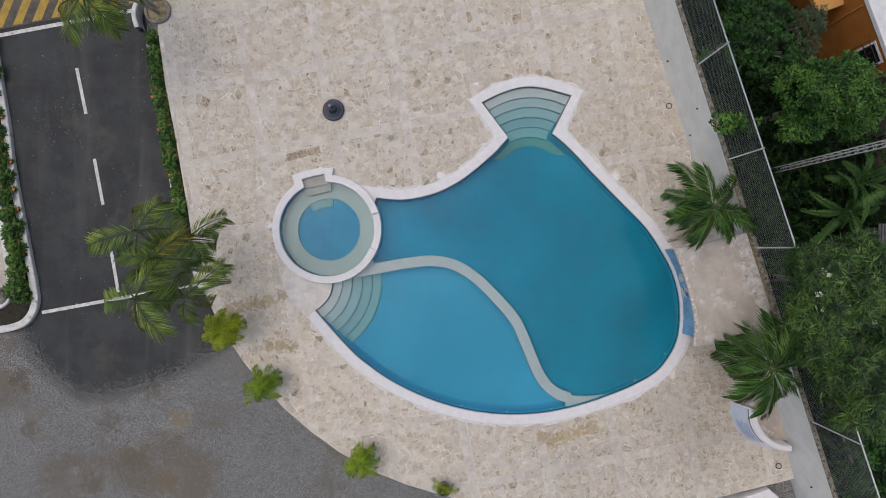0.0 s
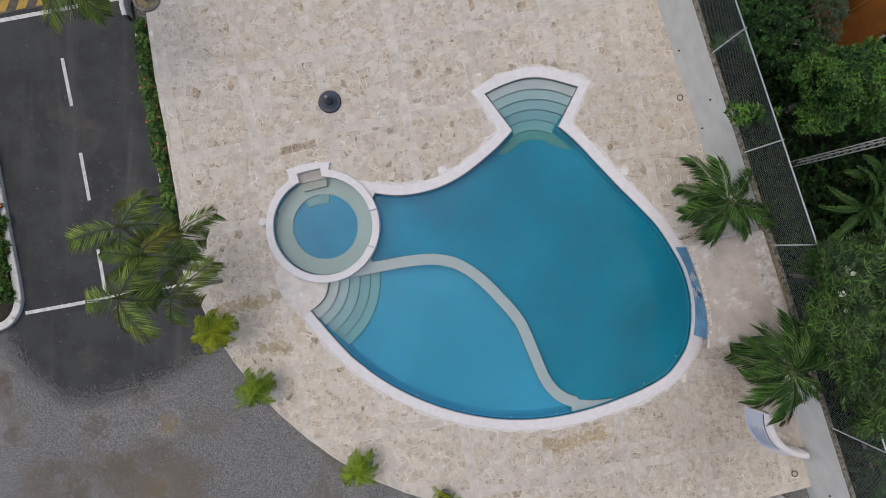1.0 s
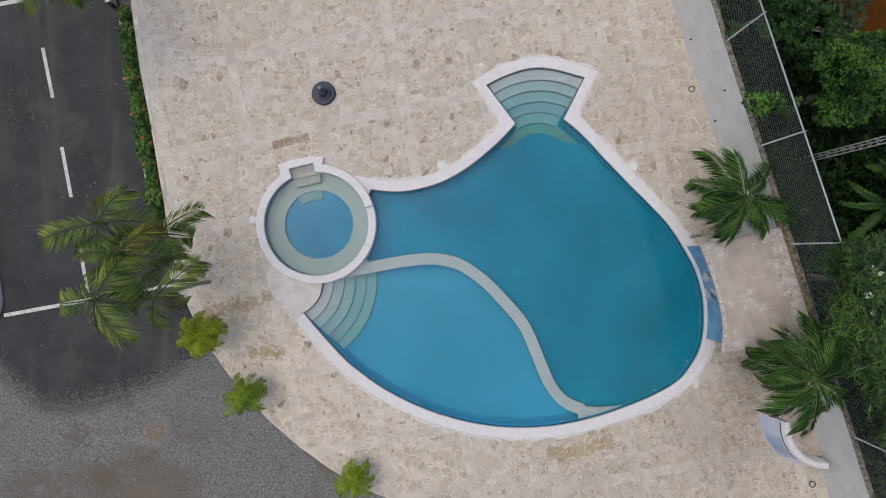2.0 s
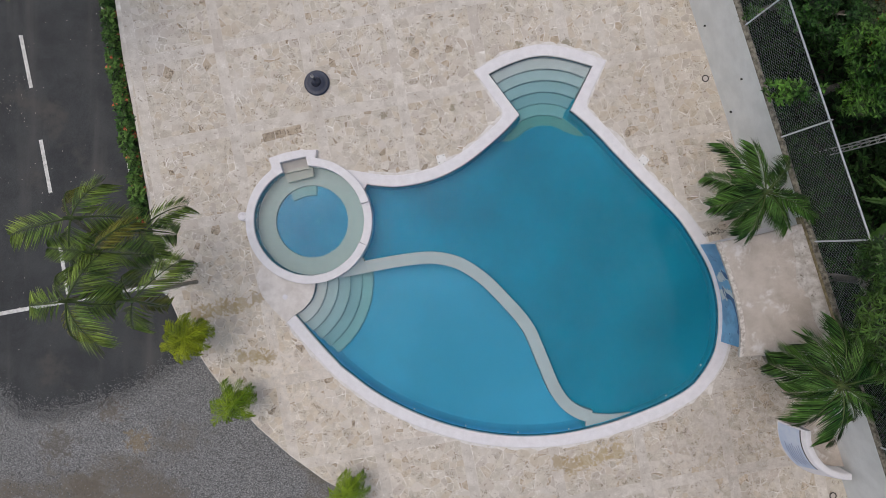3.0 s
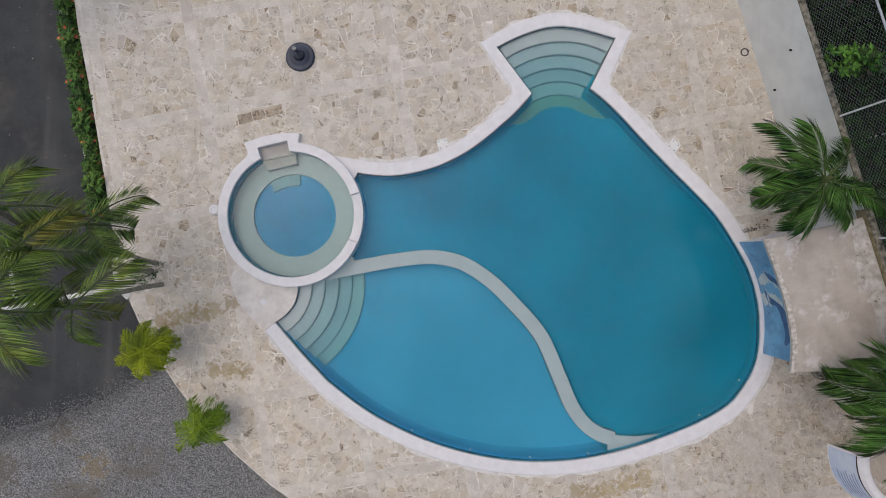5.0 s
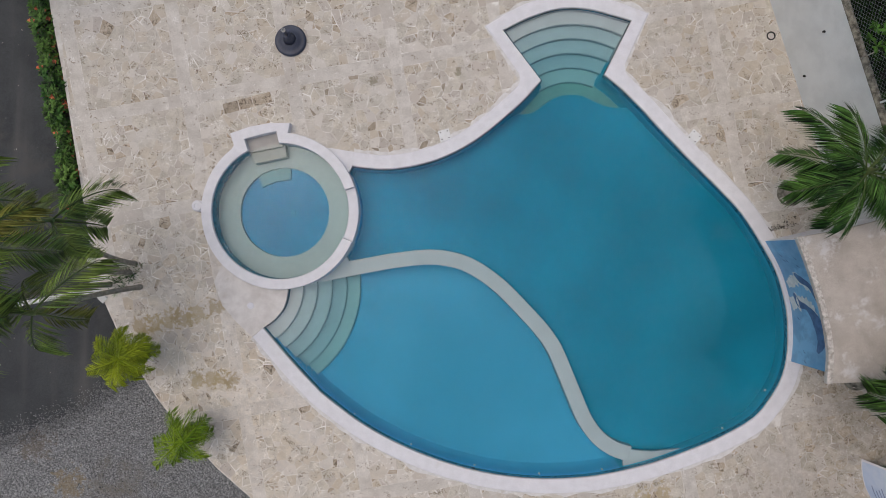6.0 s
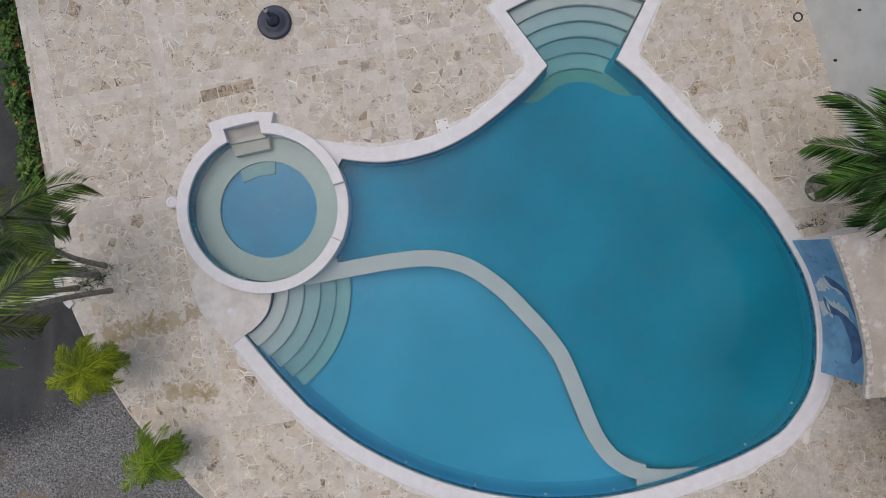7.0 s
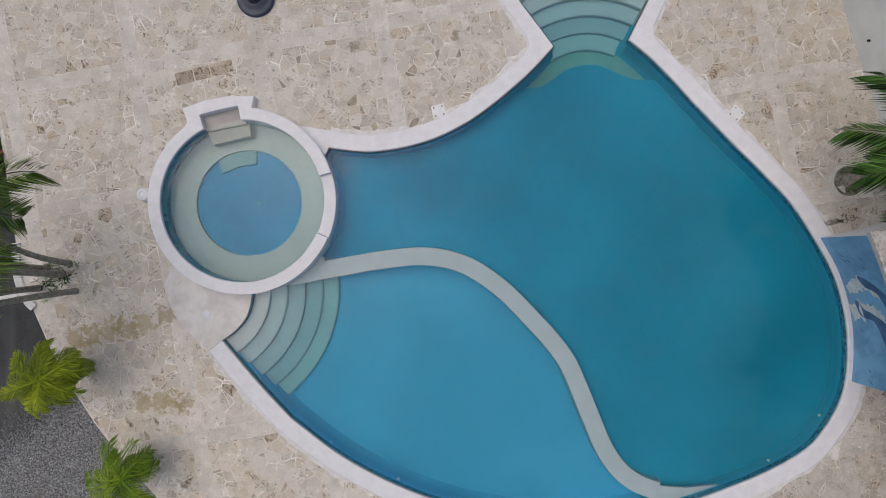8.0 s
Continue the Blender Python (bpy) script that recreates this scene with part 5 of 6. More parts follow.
prism(bm, [(x - 0.5, y) for x, y in left_edge] + [(x, y) for x, y in left_edge[::-1]], GROUND - 0.05, GROUND + 0.06)
tagged(part("hedge_soil", bm, M_SOIL), "dark soil strip under the hedge", "soil", kind="structure")
tagged(ridge("kerb", [(x - 0.46, y) for x, y in left_edge], 0.08, GROUND - 0.05, GROUND + 0.14, M_KERB, "thin white kerb between hedge and drive"), category="kerb", kind="structure")
tagged(ridge("kerb", smooth_line([(-7.62, -0.15), (-7.58, -0.75), (-7.42, -1.15), (-7.28, -1.30)], 4), 0.16, GROUND - 0.05, 0.03, M_KERB, "white kerb round the palm bed"), category="kerb", kind="structure")
tagged(ridge("kerb", smooth_line([(-9.35, 6.75), (-9.45, 7.2), (-9.3, 7.6), (-8.95, 7.75)], 4), 0.14, GROUND - 0.05, 0.1, M_KERB, "white kerb round a planter"), category="kerb", kind="structure")
crossing_pit = thing("tree_pit", (-8.74, 7.28, 0.0), "round stone-edged pit holding slender palms", "tree pit")
part("ring", turned([(0.40, -0.1), (0.41, 0.05), (0.39, 0.07), (0.33, 0.07), (0.31, 0.05), (0.31, -0.02)], 28), M_ROCK, crossing_pit, "grey stone ring")
part("soil", turned([(0.315, -0.06), (0.315, 0.015), (0.2, 0.035), (0.02, 0.04)], 24), M_MOSS_DRY, crossing_pit, "dry mossy soil")
r = random.Random(12)
pts = [(Vector((-6.95 + r.gauss(0, 0.16), -0.8 + r.gauss(0, 0.16), 0.0)), r.uniform(0.6, 1.1)) for _ in range(60)]
tagged(part("grass_tuft", leafy(13, pts, 6, 0.16, 0.014, [M_HEDGE], 1.2), None), "thin grass between the palm stems", "grass", kind="stuff")
line = [(-14.0, 6.2), (-13.75, 4.4), (-13.55, 3.0), (-13.35, 1.6), (-13.12, 0.2), (-12.98, -0.8), (-12.98, -1.35)]
r = random.Random(19)
for k in range(17):
    s = k / 16 * (len(line) - 1)
    j = min(int(s), len(line) - 2)
    x, y = line[j][0] + (line[j + 1][0] - line[j][0]) * (s - j), line[j][1] + (line[j + 1][1] - line[j][1]) * (s - j)
    hedge_bush((x - 0.12 + r.uniform(-0.06, 0.06), y, GROUND + 0.05), (2, 1, 2)[k % 3], r.uniform(0, 3), "leafy green shrub on the kerbed island", "shrubs on the island", r.uniform(0.9, 1.25))


def boulder(at, size, seed, label):
    bm = bmesh.new()
    bmesh.ops.create_icosphere(bm, subdivisions=3, radius=1.0)
    for v in bm.verts:
        v.co *= 0.8 + 0.35 * noise.noise(v.co * 1.4 + Vector((seed, 0, 0))) + 0.1 * noise.noise(v.co * 5)
        v.co = Vector((v.co.x * size, v.co.y * size * 0.8, v.co.z * size * 0.55))
    ob = part("boulder", bm, M_ROCK)
    ob.location = at
    tagged(ob, label, "boulder", "stones on the island")


boulder((-13.75, -1.45, GROUND + 0.2), 0.42, 3, "rough grey boulder on the island")
boulder((-14.2, -0.8, GROUND + 0.2), 0.35, 8, "smaller rough boulder on the island")

# ---- fence on the wall ----
def fence_top(y):
    """The rail climbs a little along the wall."""
    return 3.5 + (7 - y) * 0.025


fence = thing("chain_link_fence", (0, 0, 0), "galvanised chain-link fence on top of the wall", "fence")
p0, p1 = on_wall(9.6, 0.09), on_wall(-9.6, 0.09)
part("top_rail", tube([(p0.x, p0.y, fence_top(p0.y)), (p1.x, p1.y, fence_top(p1.y))], 0.020, 8), M_STEEL, fence, "galvanised top rail", True)
for y in (9.5, 7.35, 5.02, 2.42, 0.0, -2.35, -4.75, -7.1, -9.4):
    p = on_wall(y, 0.09)
    part("post", tube([(p.x, p.y, WALL_H - 0.05), (p.x, p.y, fence_top(y) + 0.05), (p.x, p.y, fence_top(y) + 0.09)], [0.020, 0.020, 0.01], 8), M_STEEL, fence, "galvanised post", True)
pieces = []
length, height, pitch = (p1 - p0).length, 3.68 - WALL_H - 0.03, 0.09
d = (p1 - p0).normalized()
k = -height
while k < length:
    for sg in (1, -1):
        a, b = (k, k + height) if sg == 1 else (k + height, k)
        pa, pb = p0 + d * min(max(a, 0), length), p0 + d * min(max(b, 0), length)
        za, zb = WALL_H + 0.03, fence_top(pb.y)
        if 0 <= a <= length and 0 <= b <= length:
            q = 0.004 * sg
            pieces.append(tube([(pa.x + q * d.y, pa.y - q * d.x, za), (pb.x + q * d.y, pb.y - q * d.x, zb)], 0.0022, 3))
    k += pitch
part("wire_mesh", joined(pieces), M_WIRE, fence, "woven diamond wire mesh")

# ---- lattice mast ----
mast = thing("lattice_mast", (9.95, 2.37, GROUND), "slim white lattice mast behind the wall", "mast")
side, tall = 0.15, 8.5
legs = [Vector((side * 0.58 * math.cos(a), side * 0.58 * math.sin(a), 0)) for a in (0.3, 2.4, 4.5)]
for q in legs:
    part("leg", tube([q, q + Vector((0, 0, tall))], 0.016, 6), M_MAST, mast)
for i in range(3):
    a, b = legs[i], legs[(i + 1) % 3]
    for z in np.arange(0.2, tall, 0.3):
        part("rung", tube([a + Vector((0, 0, z)), b + Vector((0, 0, z))], 0.009, 4), M_MAST, mast)

# ---- neighbouring house ----
house = thing("house", (10.84, 6.33, GROUND), "orange-painted house with a white flat roof and a barred window", "house")
fa = Vector((0.347, -0.938))
fn = Vector((-fa.y, fa.x))


def house_block(name, u0, u1, v0, v1, z0, z1, mat, label, bevel=0.0, parent=None):
    bm = bmesh.new()
    m = Matrix(((fa.x, fn.x, 0, 0), (fa.y, fn.y, 0, 0), (0, 0, 1, 0), (0, 0, 0, 1)))
    block(bm, u0, u1, v0, v1, z0, z1, bevel, m)
    return part(name, bm, mat, parent or house, label)


house_block("wall", -6, 1.9, 0, 6, 0, 3.2, M_ORANGE, "orange-painted wall")
house_block("roof", -6.1, 2.0, -0.06, 6.1, 3.2, 3.34, M_ROOF, "white coated flat roof", 0.02)
house_block("canopy", -5.5, -0.25, -0.75, -0.004, 2.35, 2.5, M_ORANGE_PALE, "pale orange canopy", 0.02)
win = house_block("window", 1.0, 1.6, -0.03, -0.004, 2.3, 3.05, M_PLASTIC, "white window surround", 0.01)
house_block("pane", 1.06, 1.54, -0.045, -0.032, 2.36, 2.99, M_GLASS_DARK, "dark glass", 0, win)
for k in range(6):
    house_block("grille_bar", 0.95 + 0.14 * k, 0.965 + 0.14 * k, -0.2, -0.185, 2.25, 3.1, M_IRON, "iron bar", 0, win)
for k in range(4):
    house_block("grille_bar", 0.95, 1.67, -0.195, -0.18, 2.28 + 0.26 * k, 2.295 + 0.26 * k, M_IRON, "iron bar", 0, win)
house_block("conduit", 0.02, 0.04, -0.04, -0.004, 0.5, 3.1, M_ORANGE_PALE, "thin conduit down the wall")

# ---- parasol base, skimmer lids, drains ----
base = thing("parasol_base", (-3.37, 4.235, 0.0), "dark navy round parasol base without its parasol", "parasol base")
part("foot", turned([(0.33, 0.0), (0.335, 0.03), (0.32, 0.055), (0.29, 0.07), (0.27, 0.065), (0.2, 0.10), (0.14, 0.13)], 36), M_NAVY, base, "round navy foot", True)
part("socket", turned([(0.14, 0.12), (0.10, 0.20), (0.085, 0.34), (0.07, 0.36)], 24), M_NAVY, base, "raised navy socket", True)
part("tube", turned([(0.035, 0.34), (0.035, 0.62), (0.028, 0.625), (0.026, 0.55)], 16), M_NAVY, base, "short dark tube")
part("tube_ring", turned([(0.040, 0.585), (0.043, 0.60), (0.043, 0.63), (0.034, 0.632), (0.030, 0.60)], 18), M_MAST, base, "pale grey ring on the tube's end", True)
part("knob", tube([(0.03, 0.0, 0.45), (0.10, 0.02, 0.45)], [0.014, 0.022], 8), M_NAVY, base)
for x, y, t in ((-0.09, 2.23, 14), (5.23, 2.2, -40)):
    lid = thing("skimmer_lid", (x, y, 0.004), "white square skimmer lid set in the deck", "skimmer lid", "skimmer lids")
    lid.rotation_euler = (0, 0, radians(t))
    bm = bmesh.new()
    block(bm, -0.12, 0.12, -0.12, 0.12, -0.02, 0.006, 0.01)
    part("plate", bm, M_PLASTIC, lid, "white plastic plate")
    for sx in (-1, 1):
        for sy in (-1, 1):
            part("screw", turned([(0.014, 0.0), (0.014, 0.0085), (0.008, 0.009)], 8, (0.075 * sx, 0.075 * sy)), M_IRON, lid, "dark screw hole")
for x, y in ((6.87, 4.36), (10.2, -6.62)):
    v, f = turned([(0.095, -0.01), (0.095, 0.010), (0.07, 0.012), (0.065, 0.002), (0.02, 0.002)], 24)
    g = thing("floor_drain", (x, y, 0.0), "round floor drain with a grey metal ring", "drain", "floor drains")
    part("ring", (v, f), M_IRON, g, "dark metal ring")
    part("grate", turned([(0.066, -0.005), (0.066, 0.006), (0.01, 0.007)], 20), M_SLAB, g)
part("vent", turned([(0.07, 0.02), (0.07, 0.026), (0.05, 0.03), (0.045, 0.025)], 16, (-4.2, -1.4)), M_COPING, pool, "small round cap in the platform")

# ---- crumbs of soil against the pump room, a sheet roof beyond the wall ----
rl = random.Random(71)
lv, lf = [], []
for k in range(170):
    f = rl.random()
    x, y = 6.62 + 0.75 * f + rl.gauss(0, 0.03), 0.14 + 0.16 * f + abs(rl.gauss(0, 0.06)) * (1.6 if f > 0.6 else 1)
    s, a, o = rl.uniform(0.006, 0.026), rl.uniform(0, 6.28), len(lv)
    for px, py, pz in ((1, 0, 0), (-0.2, 0.8, 0), (-0.9, -0.5, 0), (0, 0, 0.6)):
        lv.append((x + s * (px * math.cos(a) - py * math.sin(a)), y + s * (px * math.sin(a) + py * math.cos(a)), 0.002 + s * pz))
    lf += [(o, o + 1, o + 3), (o + 1, o + 2, o + 3), (o + 2, o, o + 3)]
tagged(part("soil_crumbs", (lv, lf), M_SOIL), "dark crumbs of soil on the deck beside the pump room", "soil", kind="stuff")
shed = thing("shed", (12.9, 0.2, GROUND), "low shed with a dark corrugated sheet roof behind the trees", "shed")
part("sheet_roof", strip([[(-0.8 + 0.0475 * i, q, 1.9 + 0.012 * (1 if i % 2 else -1)) for i in range(36)] for q in (-0.6, 0.5)][::-1]), M_SHEET, shed, "dark corrugated metal sheet")
bm = bmesh.new()
block(bm, -0.7, 0.8, -0.5, 0.4, 0.0, 1.88, 0.01)
part("wall", bm, M_SHEET, shed, "dark shed wall")

# ---- low white ramp wall at the deck's end ----
bm = bmesh.new()
prism(bm, [(8.55, -7.72), (9.86, -7.28), (10.4, -7.75), (9.9, -9.5), (8.0, -9.5)], GROUND - 0.1, 0.12, bevel=0.015)
tagged(part("ramp_slab", bm, M_COPING), "white painted slab beyond the deck", "slab", kind="structure")

# ---- loose pebbles over the gravel ----
r = random.Random(44)
verts, faces = [], []
octa = [(0, 2, 4), (2, 1, 4), (1, 3, 4), (3, 0, 4)]
made = 0
rim_line = [(-6.98, -2.05), (-6.52, -2.85), (-6.14, -3.42), (-5.62, -4.06), (-4.93, -4.82), (-4.06, -5.58), (-3.2, -6.2), (-2.16, -6.79), (-1.13, -7.2), (0.25, -7.6)]
lot = rim_line + [(0.2, -9.3), (-14.5, -9.3), (-14.5, -3.2)] + [p for p in road_edge[2:]]
while made < 36000:
    x, y = r.uniform(-14.5, 0.2), r.uniform(-9.3, -2.0)
    if noise.noise(Vector((x * 0.55, y * 0.55, 3.1))) < -0.38 + 0.3 * r.random() or not inside(x, y, lot):
        if r.random() > 0.12 or not inside(x, y + 0.5 * r.random(), lot):
            continue
    if any((x - a) ** 2 + (y - b) ** 2 < (w * (0.75 + 0.5 * noise.noise(Vector((x * 2, y * 2, 7.0))))) ** 2 for a, b, w, _ in DIRT) and r.random() > 0.18:
        continue
    s = r.uniform(0.008, 0.018) * (1.5 if r.random() < 0.06 else 1)
    a = r.uniform(0, 6.28)
    o = len(verts)
    for px, py, pz in ((1, 0, 0), (-1, 0, 0), (0.1, 0.8, 0), (-0.1, -0.8, 0), (0.1, 0.1, 0.75)):
        verts.append((x + s * (px * math.cos(a) - py * math.sin(a)), y + s * (px * math.sin(a) + py * math.cos(a)), GROUND + 0.002 + (0.014 if inside(x, y, road_edge) else 0) + s * pz))
    faces += [tuple(i + o for i in t) for t in octa]
    made += 1
for k in range(9000):
    x, y = r.choice(road_edge)
    x, y = x + r.gauss(0, 0.13), y + r.gauss(-0.04, 0.16)
    s = r.uniform(0.008, 0.018)
    a = r.uniform(0, 6.28)
    o = len(verts)
    for px, py, pz in ((1, 0, 0), (-1, 0, 0), (0.1, 0.8, 0), (-0.1, -0.8, 0), (0.1, 0.1, 0.75)):
        verts.append((x + s * (px * math.cos(a) - py * math.sin(a)), y + s * (px * math.sin(a) + py * math.cos(a)), GROUND + 0.014 + s * pz))
    faces += [tuple(i + o for i in t) for t in octa]
# specks of dry leaf and grit on the drive
rl = random.Random(52)
lv, lf = [], []
for k in range(260):
    x, y = (rl.gauss(-12.2, 0.5), rl.gauss(3.9, 0.5)) if k % 3 == 0 else (rl.uniform(-13.2, -8.4), rl.uniform(-3.2, 6.4))
    s, a, o = rl.uniform(0.008, 0.022), rl.uniform(0, 6.28), len(lv)
    for px, py, pz in ((1, 0, 0), (0, 0.5, 0.1), (-1, 0, 0), (0, -0.5, 0.1)):
        lv.append((x + s * (px * math.cos(a) - py * math.sin(a)), y + s * (px * math.sin(a) + py * math.cos(a)), GROUND + 0.016 + s * pz))
    lf.append((o, o + 1, o + 2, o + 3))
tagged(part("leaf_litter", (lv, lf), M_LITTER), "pale specks of dry leaf on the drive", "litter", kind="stuff")
tagged(part("pebbles", (verts, faces), M_PEBBLE), "loose grey pebbles on the gravel lot", "gravel", kind="stuff")


# ---- deck ----
HULL = [(-8.98, 9.8), (-8.74, 6.63), (-8.49, 4.85), (-8.25, 3.64), (-8.04, 2.43), (-7.78, 0.88), (-7.56, -0.6), (-7.30, -1.35), (-6.98, -2.05), (-6.52, -2.85), (-6.14, -3.42), (-5.62, -4.06), (-4.93, -4.82), (-4.06, -5.58), (-3.2, -6.2),
        (-2.16, -6.79), (-1.13, -7.2), (0.25, -7.6), (2.0, -7.95), (5.0, -8.1), (8.2, -7.62)]
HULL = HULL + [tuple(on_wall(-7.0, 0.02)), tuple(on_wall(9.8, 0.02))]
hole = POOL_PIT
bm = bmesh.new()
prism(bm, HULL, GROUND - 0.1, -0.0012, holes=[hole])
deck = tagged(part("pavement", bm, M_MORTAR), "pool deck of broken beige coral stone in pale mortar", "pavement", kind="structure")


# ---- stones of the deck: panels of broken stone between bands of cut tiles ----
TILT = radians(10.5)
CU, CV = math.cos(TILT), math.sin(TILT)


def to_plan(u, v):
    return (u * CU - v * CV, u * CV + v * CU)


def clip(poly, px, py, nx, ny):
    """The part of a convex outline on the inner side of a line."""
    out = []
    for (x0, y0), (x1, y1) in zip(poly, poly[1:] + poly[:1]):
        d0, d1 = (x0 - px) * nx + (y0 - py) * ny, (x1 - px) * nx + (y1 - py) * ny
        if d0 <= 0:
            out.append((x0, y0))
        if (d0 < 0 < d1) or (d1 < 0 < d0):
            f = d0 / (d0 - d1)
            out.append((x0 + (x1 - x0) * f, y0 + (y1 - y0) * f))
    return out


def shrink(poly, w):
    """A convex outline moved inwards by w."""
    out = poly
    c = (sum(p[0] for p in poly) / len(poly), sum(p[1] for p in poly) / len(poly))
    for (x0, y0), (x1, y1) in zip(poly, poly[1:] + poly[:1]):
        L = math.hypot(x1 - x0, y1 - y0)
        if L < 1e-4:
            continue
        nx, ny = (y1 - y0) / L, -(x1 - x0) / L
        if (c[0] - x0) * nx + (c[1] - y0) * ny > 0:
            nx, ny = -nx, -ny
        out = clip(out, x0 - nx * w, y0 - ny * w, nx, ny)
        if len(out) < 3:
            return []
    return out


rs = random.Random(101)
stones = []
PU, PV, BAND = 2.25, 2.24, 0.27
for iu in range(-6, 7):
    for iv in range(-6, 7):
        u0, v0 = iu * PU - 0.555, iv * PV - 0.665
        mx, my = to_plan(u0 + PU / 2, v0 + PV / 2)
        if not (-11 < mx < 13 and -11 < my < 12):
            continue
        # cut tiles in the two bands of this panel
        k = u0 + BAND
        while k < u0 + PU - 0.05:
            L = min(rs.uniform(0.45, 1.1), u0 + PU - k)
            stones.append(([(k, v0), (k + L, v0), (k + L, v0 + BAND), (k, v0 + BAND)], 0.003, 1))
            k += L
        k = v0
        while k < v0 + PV - 0.05:
            L = min(rs.uniform(0.45, 1.1), v0 + PV - k)
            stones.append(([(u0, k), (u0 + BAND, k), (u0 + BAND, k + L), (u0, k + L)], 0.003, 1))
            k += L
        # broken stones
        a0, b0, a1, b1 = u0 + BAND, v0 + BAND, u0 + PU, v0 + PV
        seeds = []
        step = 0.18
        nu, nv = round((a1 - a0) / step), round((b1 - b0) / step)
        for i in range(nu):
            for j in range(nv):
                if rs.random() < 0.27:
                    continue
                seeds.append((a0 + (i + 0.5 + rs.uniform(-0.38, 0.38)) * (a1 - a0) / nu, b0 + (j + 0.5 + rs.uniform(-0.38, 0.38)) * (b1 - b0) / nv))
        for i, (x, y) in enumerate(seeds):
            cell = [(a0, b0), (a1, b0), (a1, b1), (a0, b1)]
            for j, (x2, y2) in enumerate(seeds):
                if j != i and abs(x2 - x) < 0.9 and abs(y2 - y) < 0.9:
                    cell = clip(cell, (x + x2) / 2, (y + y2) / 2, x2 - x, y2 - y)
                    if len(cell) < 3:
                        break
            if len(cell) >= 3:
                gap = rs.choice((0.002, 0.003, 0.004, 0.006, 0.01, 0.016, 0.026))
                if rs.random() < 0.30:
                    # a corner broken off as a small chip
                    c = rs.choice(cell)
                    ang = math.atan2(c[1] - y, c[0] - x) + rs.uniform(-0.5, 0.5)
                    nx, ny = math.cos(ang), math.sin(ang)
                    far = max((q[0] - x) * nx + (q[1] - y) * ny for q in cell)
                    px, py = x + nx * (far - rs.uniform(0.05, 0.11)), y + ny * (far - rs.uniform(0.05, 0.11))
                    chip = clip(cell, px, py, -nx, -ny)
                    if len(chip) >= 3:
                        stones.append((chip, 0.012, 2))
                    cell = clip(cell, px, py, nx, ny)
                if len(cell) >= 3:
                    stones.append((cell, gap, 0))

ban = COPING_OUT
POOL_ZONE = [p for p in ban] + [(-4.98, -0.9)] + arc(*SPA, SPA_R - 0.05, 222, 128, 30) + [(-4.5, 2.0), (-4.58, 2.2), (-4.2, 2.35), (-3.79, 2.42), (-3.36, 2.43), (-3.38, 2.24)] + arc(*SPA, SPA_R - 0.05, 82, 60, 4) + [(-2.75, 2.0), (-2.5, 1.93)]
zone = [Vector(p) for p in POOL_ZONE]
PITS = ((7.25, 1.0, 0.25), (8.66, -2.86, 0.31), (-8.74, 7.28, 0.38))
house_zone = [tuple(p) for p in body_line] + [(8.0, -2.52), tuple(s_wall), tuple(n_wall), (8.0, 0.28)]
bed_zone = [(-7.7, -0.15), (-7.05, -0.35), (-6.75, -0.6), (-6.65, -1.05), (-6.95, -1.5), (-7.5, -1.4)]


def pulled(p, poly, vec):
    """The nearest point on an outline."""
    q = Vector(p)
    best, at = 1e9, q
    for a, b in zip(vec, vec[1:] + vec[:1]):
        ab = b - a
        f = min(max((q - a).dot(ab) / max(ab.length_squared, 1e-9), 0), 1)
        c = a + ab * f
        if (c - q).length_squared < best:
            best, at = (c - q).length_squared, c
    return (at.x, at.y)


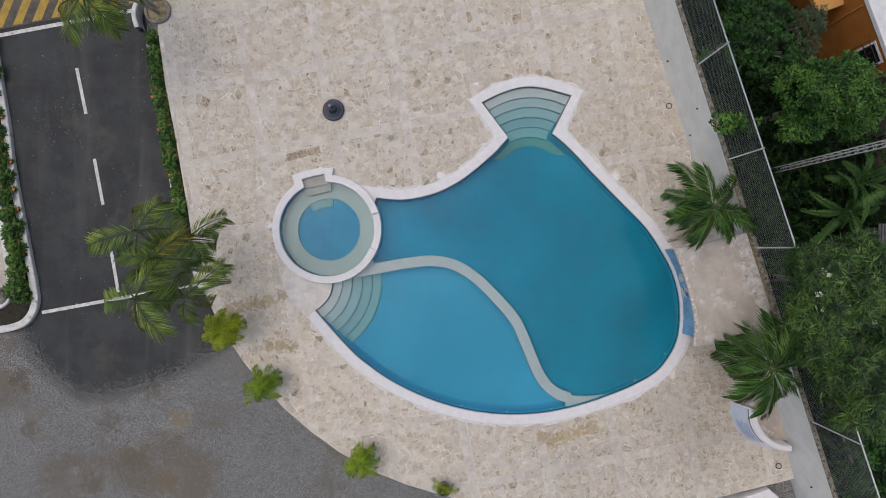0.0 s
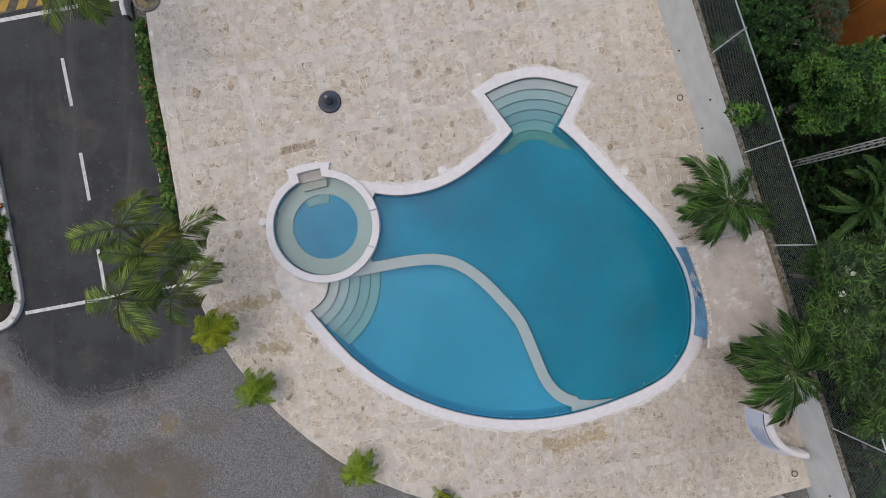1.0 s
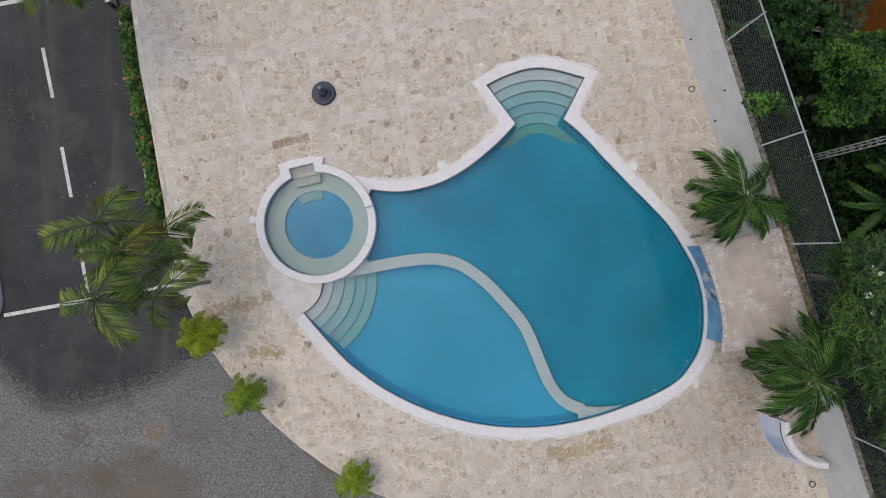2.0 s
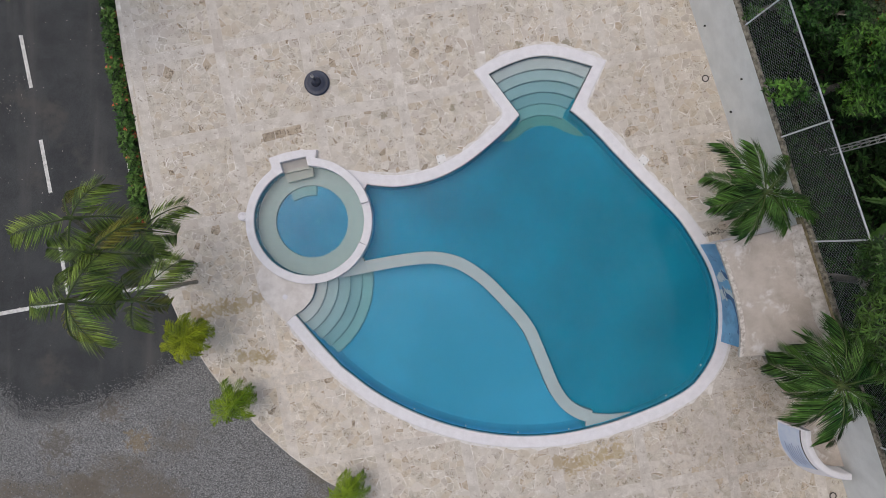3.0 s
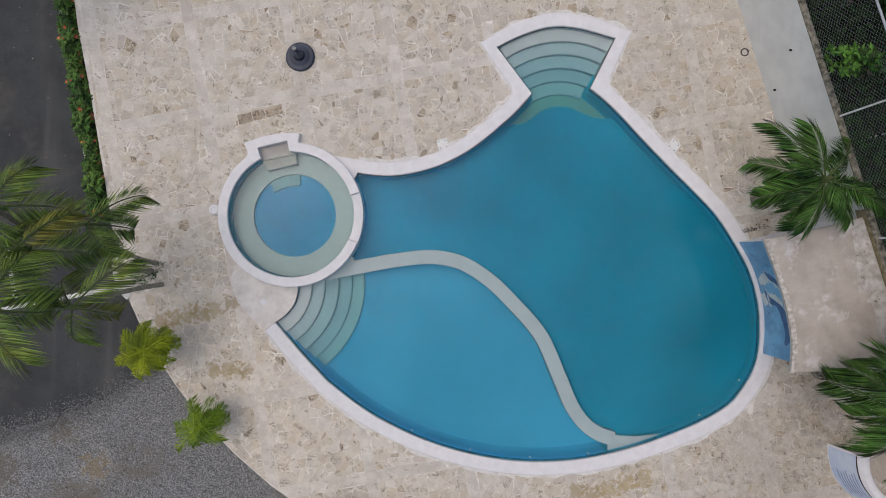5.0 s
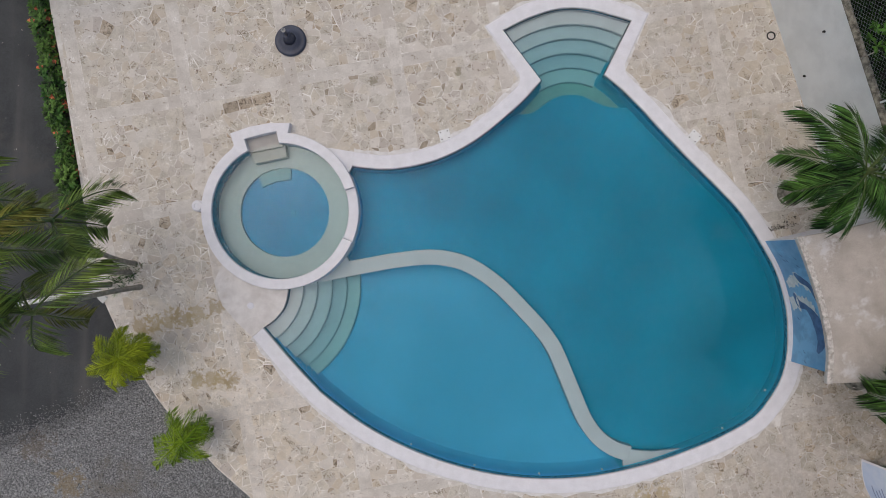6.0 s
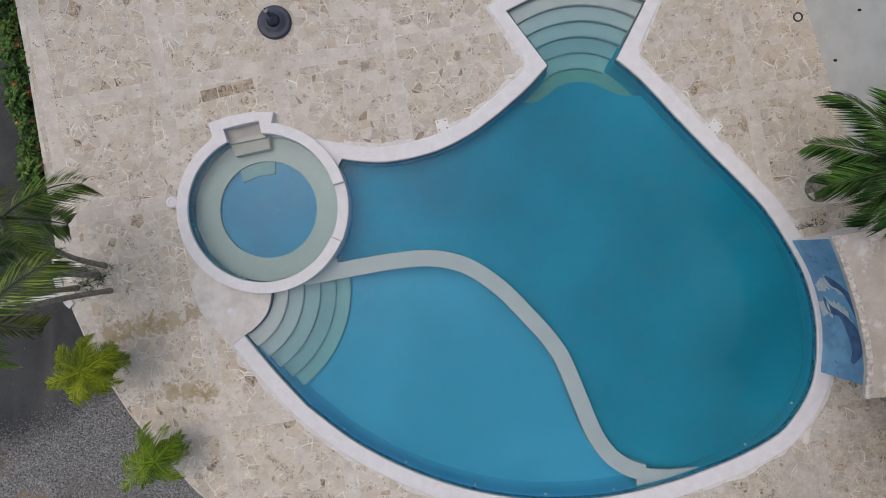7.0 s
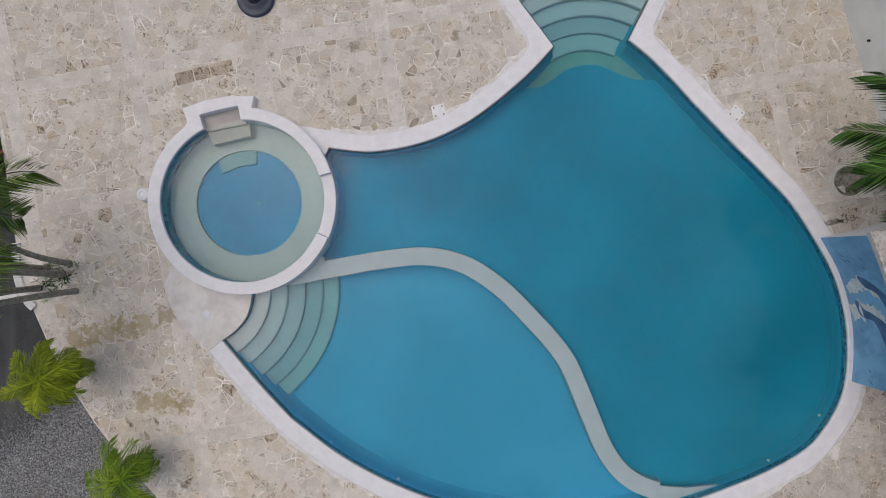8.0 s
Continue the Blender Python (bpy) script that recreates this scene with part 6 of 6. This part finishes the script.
hull_lines = []
for (x0, y0), (x1, y1) in zip(HULL, HULL[1:] + HULL[:1]):
    L = math.hypot(x1 - x0, y1 - y0)
    hull_lines.append((x0, y0, -(y1 - y0) / L, (x1 - x0) / L))
cx, cy = 0.0, 0.0
hull_lines = [(x, y, nx, ny) if (cx - x) * nx + (cy - y) * ny < 0 else (x, y, -nx, -ny) for x, y, nx, ny in hull_lines]
laid = []
for cell, gap, cut in stones:
    poly = shrink(cell, gap / 2 + 0.001)
    if len(poly) < 3:
        continue
    poly = [to_plan(u, v) for u, v in poly]
    for x, y, nx, ny in hull_lines:
        if any((p[0] - x) * nx + (p[1] - y) * ny > -0.02 for p in poly):
            poly = clip(poly, x - nx * 0.02, y - ny * 0.02, nx, ny)
            if len(poly) < 3:
                break
    if len(poly) < 3:
        continue
    mx, my = sum(p[0] for p in poly) / len(poly), sum(p[1] for p in poly) / len(poly)
    if inside(mx, my, POOL_ZONE) or inside(mx, my, house_zone) or inside(mx, my, bed_zone) or any(math.hypot(mx - a, my - b) < c for a, b, c in PITS):
        continue
    moved = [pulled(p, POOL_ZONE, zone) if inside(p[0], p[1], POOL_ZONE) else p for p in poly]
    area = 0.5 * abs(sum(a[0] * b[1] - b[0] * a[1] for a, b in zip(moved, moved[1:] + moved[:1])))
    if area < 0.0012:
        continue
    if not cut and area > 0.01:
        moved = [(x + rs.uniform(-0.008, 0.008), y + rs.uniform(-0.008, 0.008)) for x, y in moved]
    laid.append((moved, mx, my, area, cut))


def stone_geometry(poly, mx, my, local):
    h = rs.uniform(0.0, 0.0012)
    ta, tb = rs.uniform(-0.002, 0.002), rs.uniform(-0.002, 0.002)
    ox, oy = (mx, my) if local else (0, 0)
    n = len(poly)
    top = [(x - ox, y - oy, h + (x - mx) * ta + (y - my) * tb) for x, y in poly]
    low = [(x - ox + (x - mx) * 0.02, y - oy + (y - my) * 0.02, -0.02) for x, y in poly]
    if sum(a[0] * b[1] - b[0] * a[1] for a, b in zip(top, top[1:] + top[:1])) < 0 and local:
        top, low = top[::-1], low[::-1]
    faces = [tuple(range(n))] + [((i + 1) % n, i, n + i, n + (i + 1) % n) for i in range(n)]
    return top + low, faces


laid.sort(key=lambda s: math.hypot(s[1] - 0.5, s[2] - 0.5))
DARK_AT = ((-4.64, 2.82), (-4.33, 2.905), (-3.98, 2.995))
verts, faces, index = [], [], []
for i, (poly, mx, my, area, cut) in enumerate(laid):
    dark = rs.random() < (0.32 if cut == 2 else 0.0 if cut == 1 else 0.05 if area < 0.03 else 0.012)
    if i < 300:
        v, f = stone_geometry(poly, mx, my, True)
        ob = part("stone_tile" if cut == 1 else "flagstone", (v, f), M_STONE_DARK if dark else M_CUT if cut == 1 else M_STONE, deck)
        ob.location = (mx, my, 0)
    else:
        v, f = stone_geometry(poly, mx, my, False)
        o = len(verts)
        verts += v
        faces += [tuple(j + o for j in t) for t in f]
        index += [1 if dark else 2 if cut == 1 else 0] * len(f)
rest = part("flagstones", from_lists("flagstones", verts, faces, [M_STONES, M_STONE_DARK, M_CUTS], False, index), None, deck)
tagged(rest, "broken beige coral stones and cut tiles", kind="stuff")
for (x, y), w in zip(DARK_AT, (0.32, 0.28, 0.40)):
    bm = bmesh.new()
    block(bm, -w / 2, w / 2, -0.11, 0.11, -0.02, 0.004)
    ob = part("stone_tile", bm, M_STONE_DARK, deck, "brown weathered tile")
    ob.matrix_basis = pose(x, y, 0, 0, 0, 14)
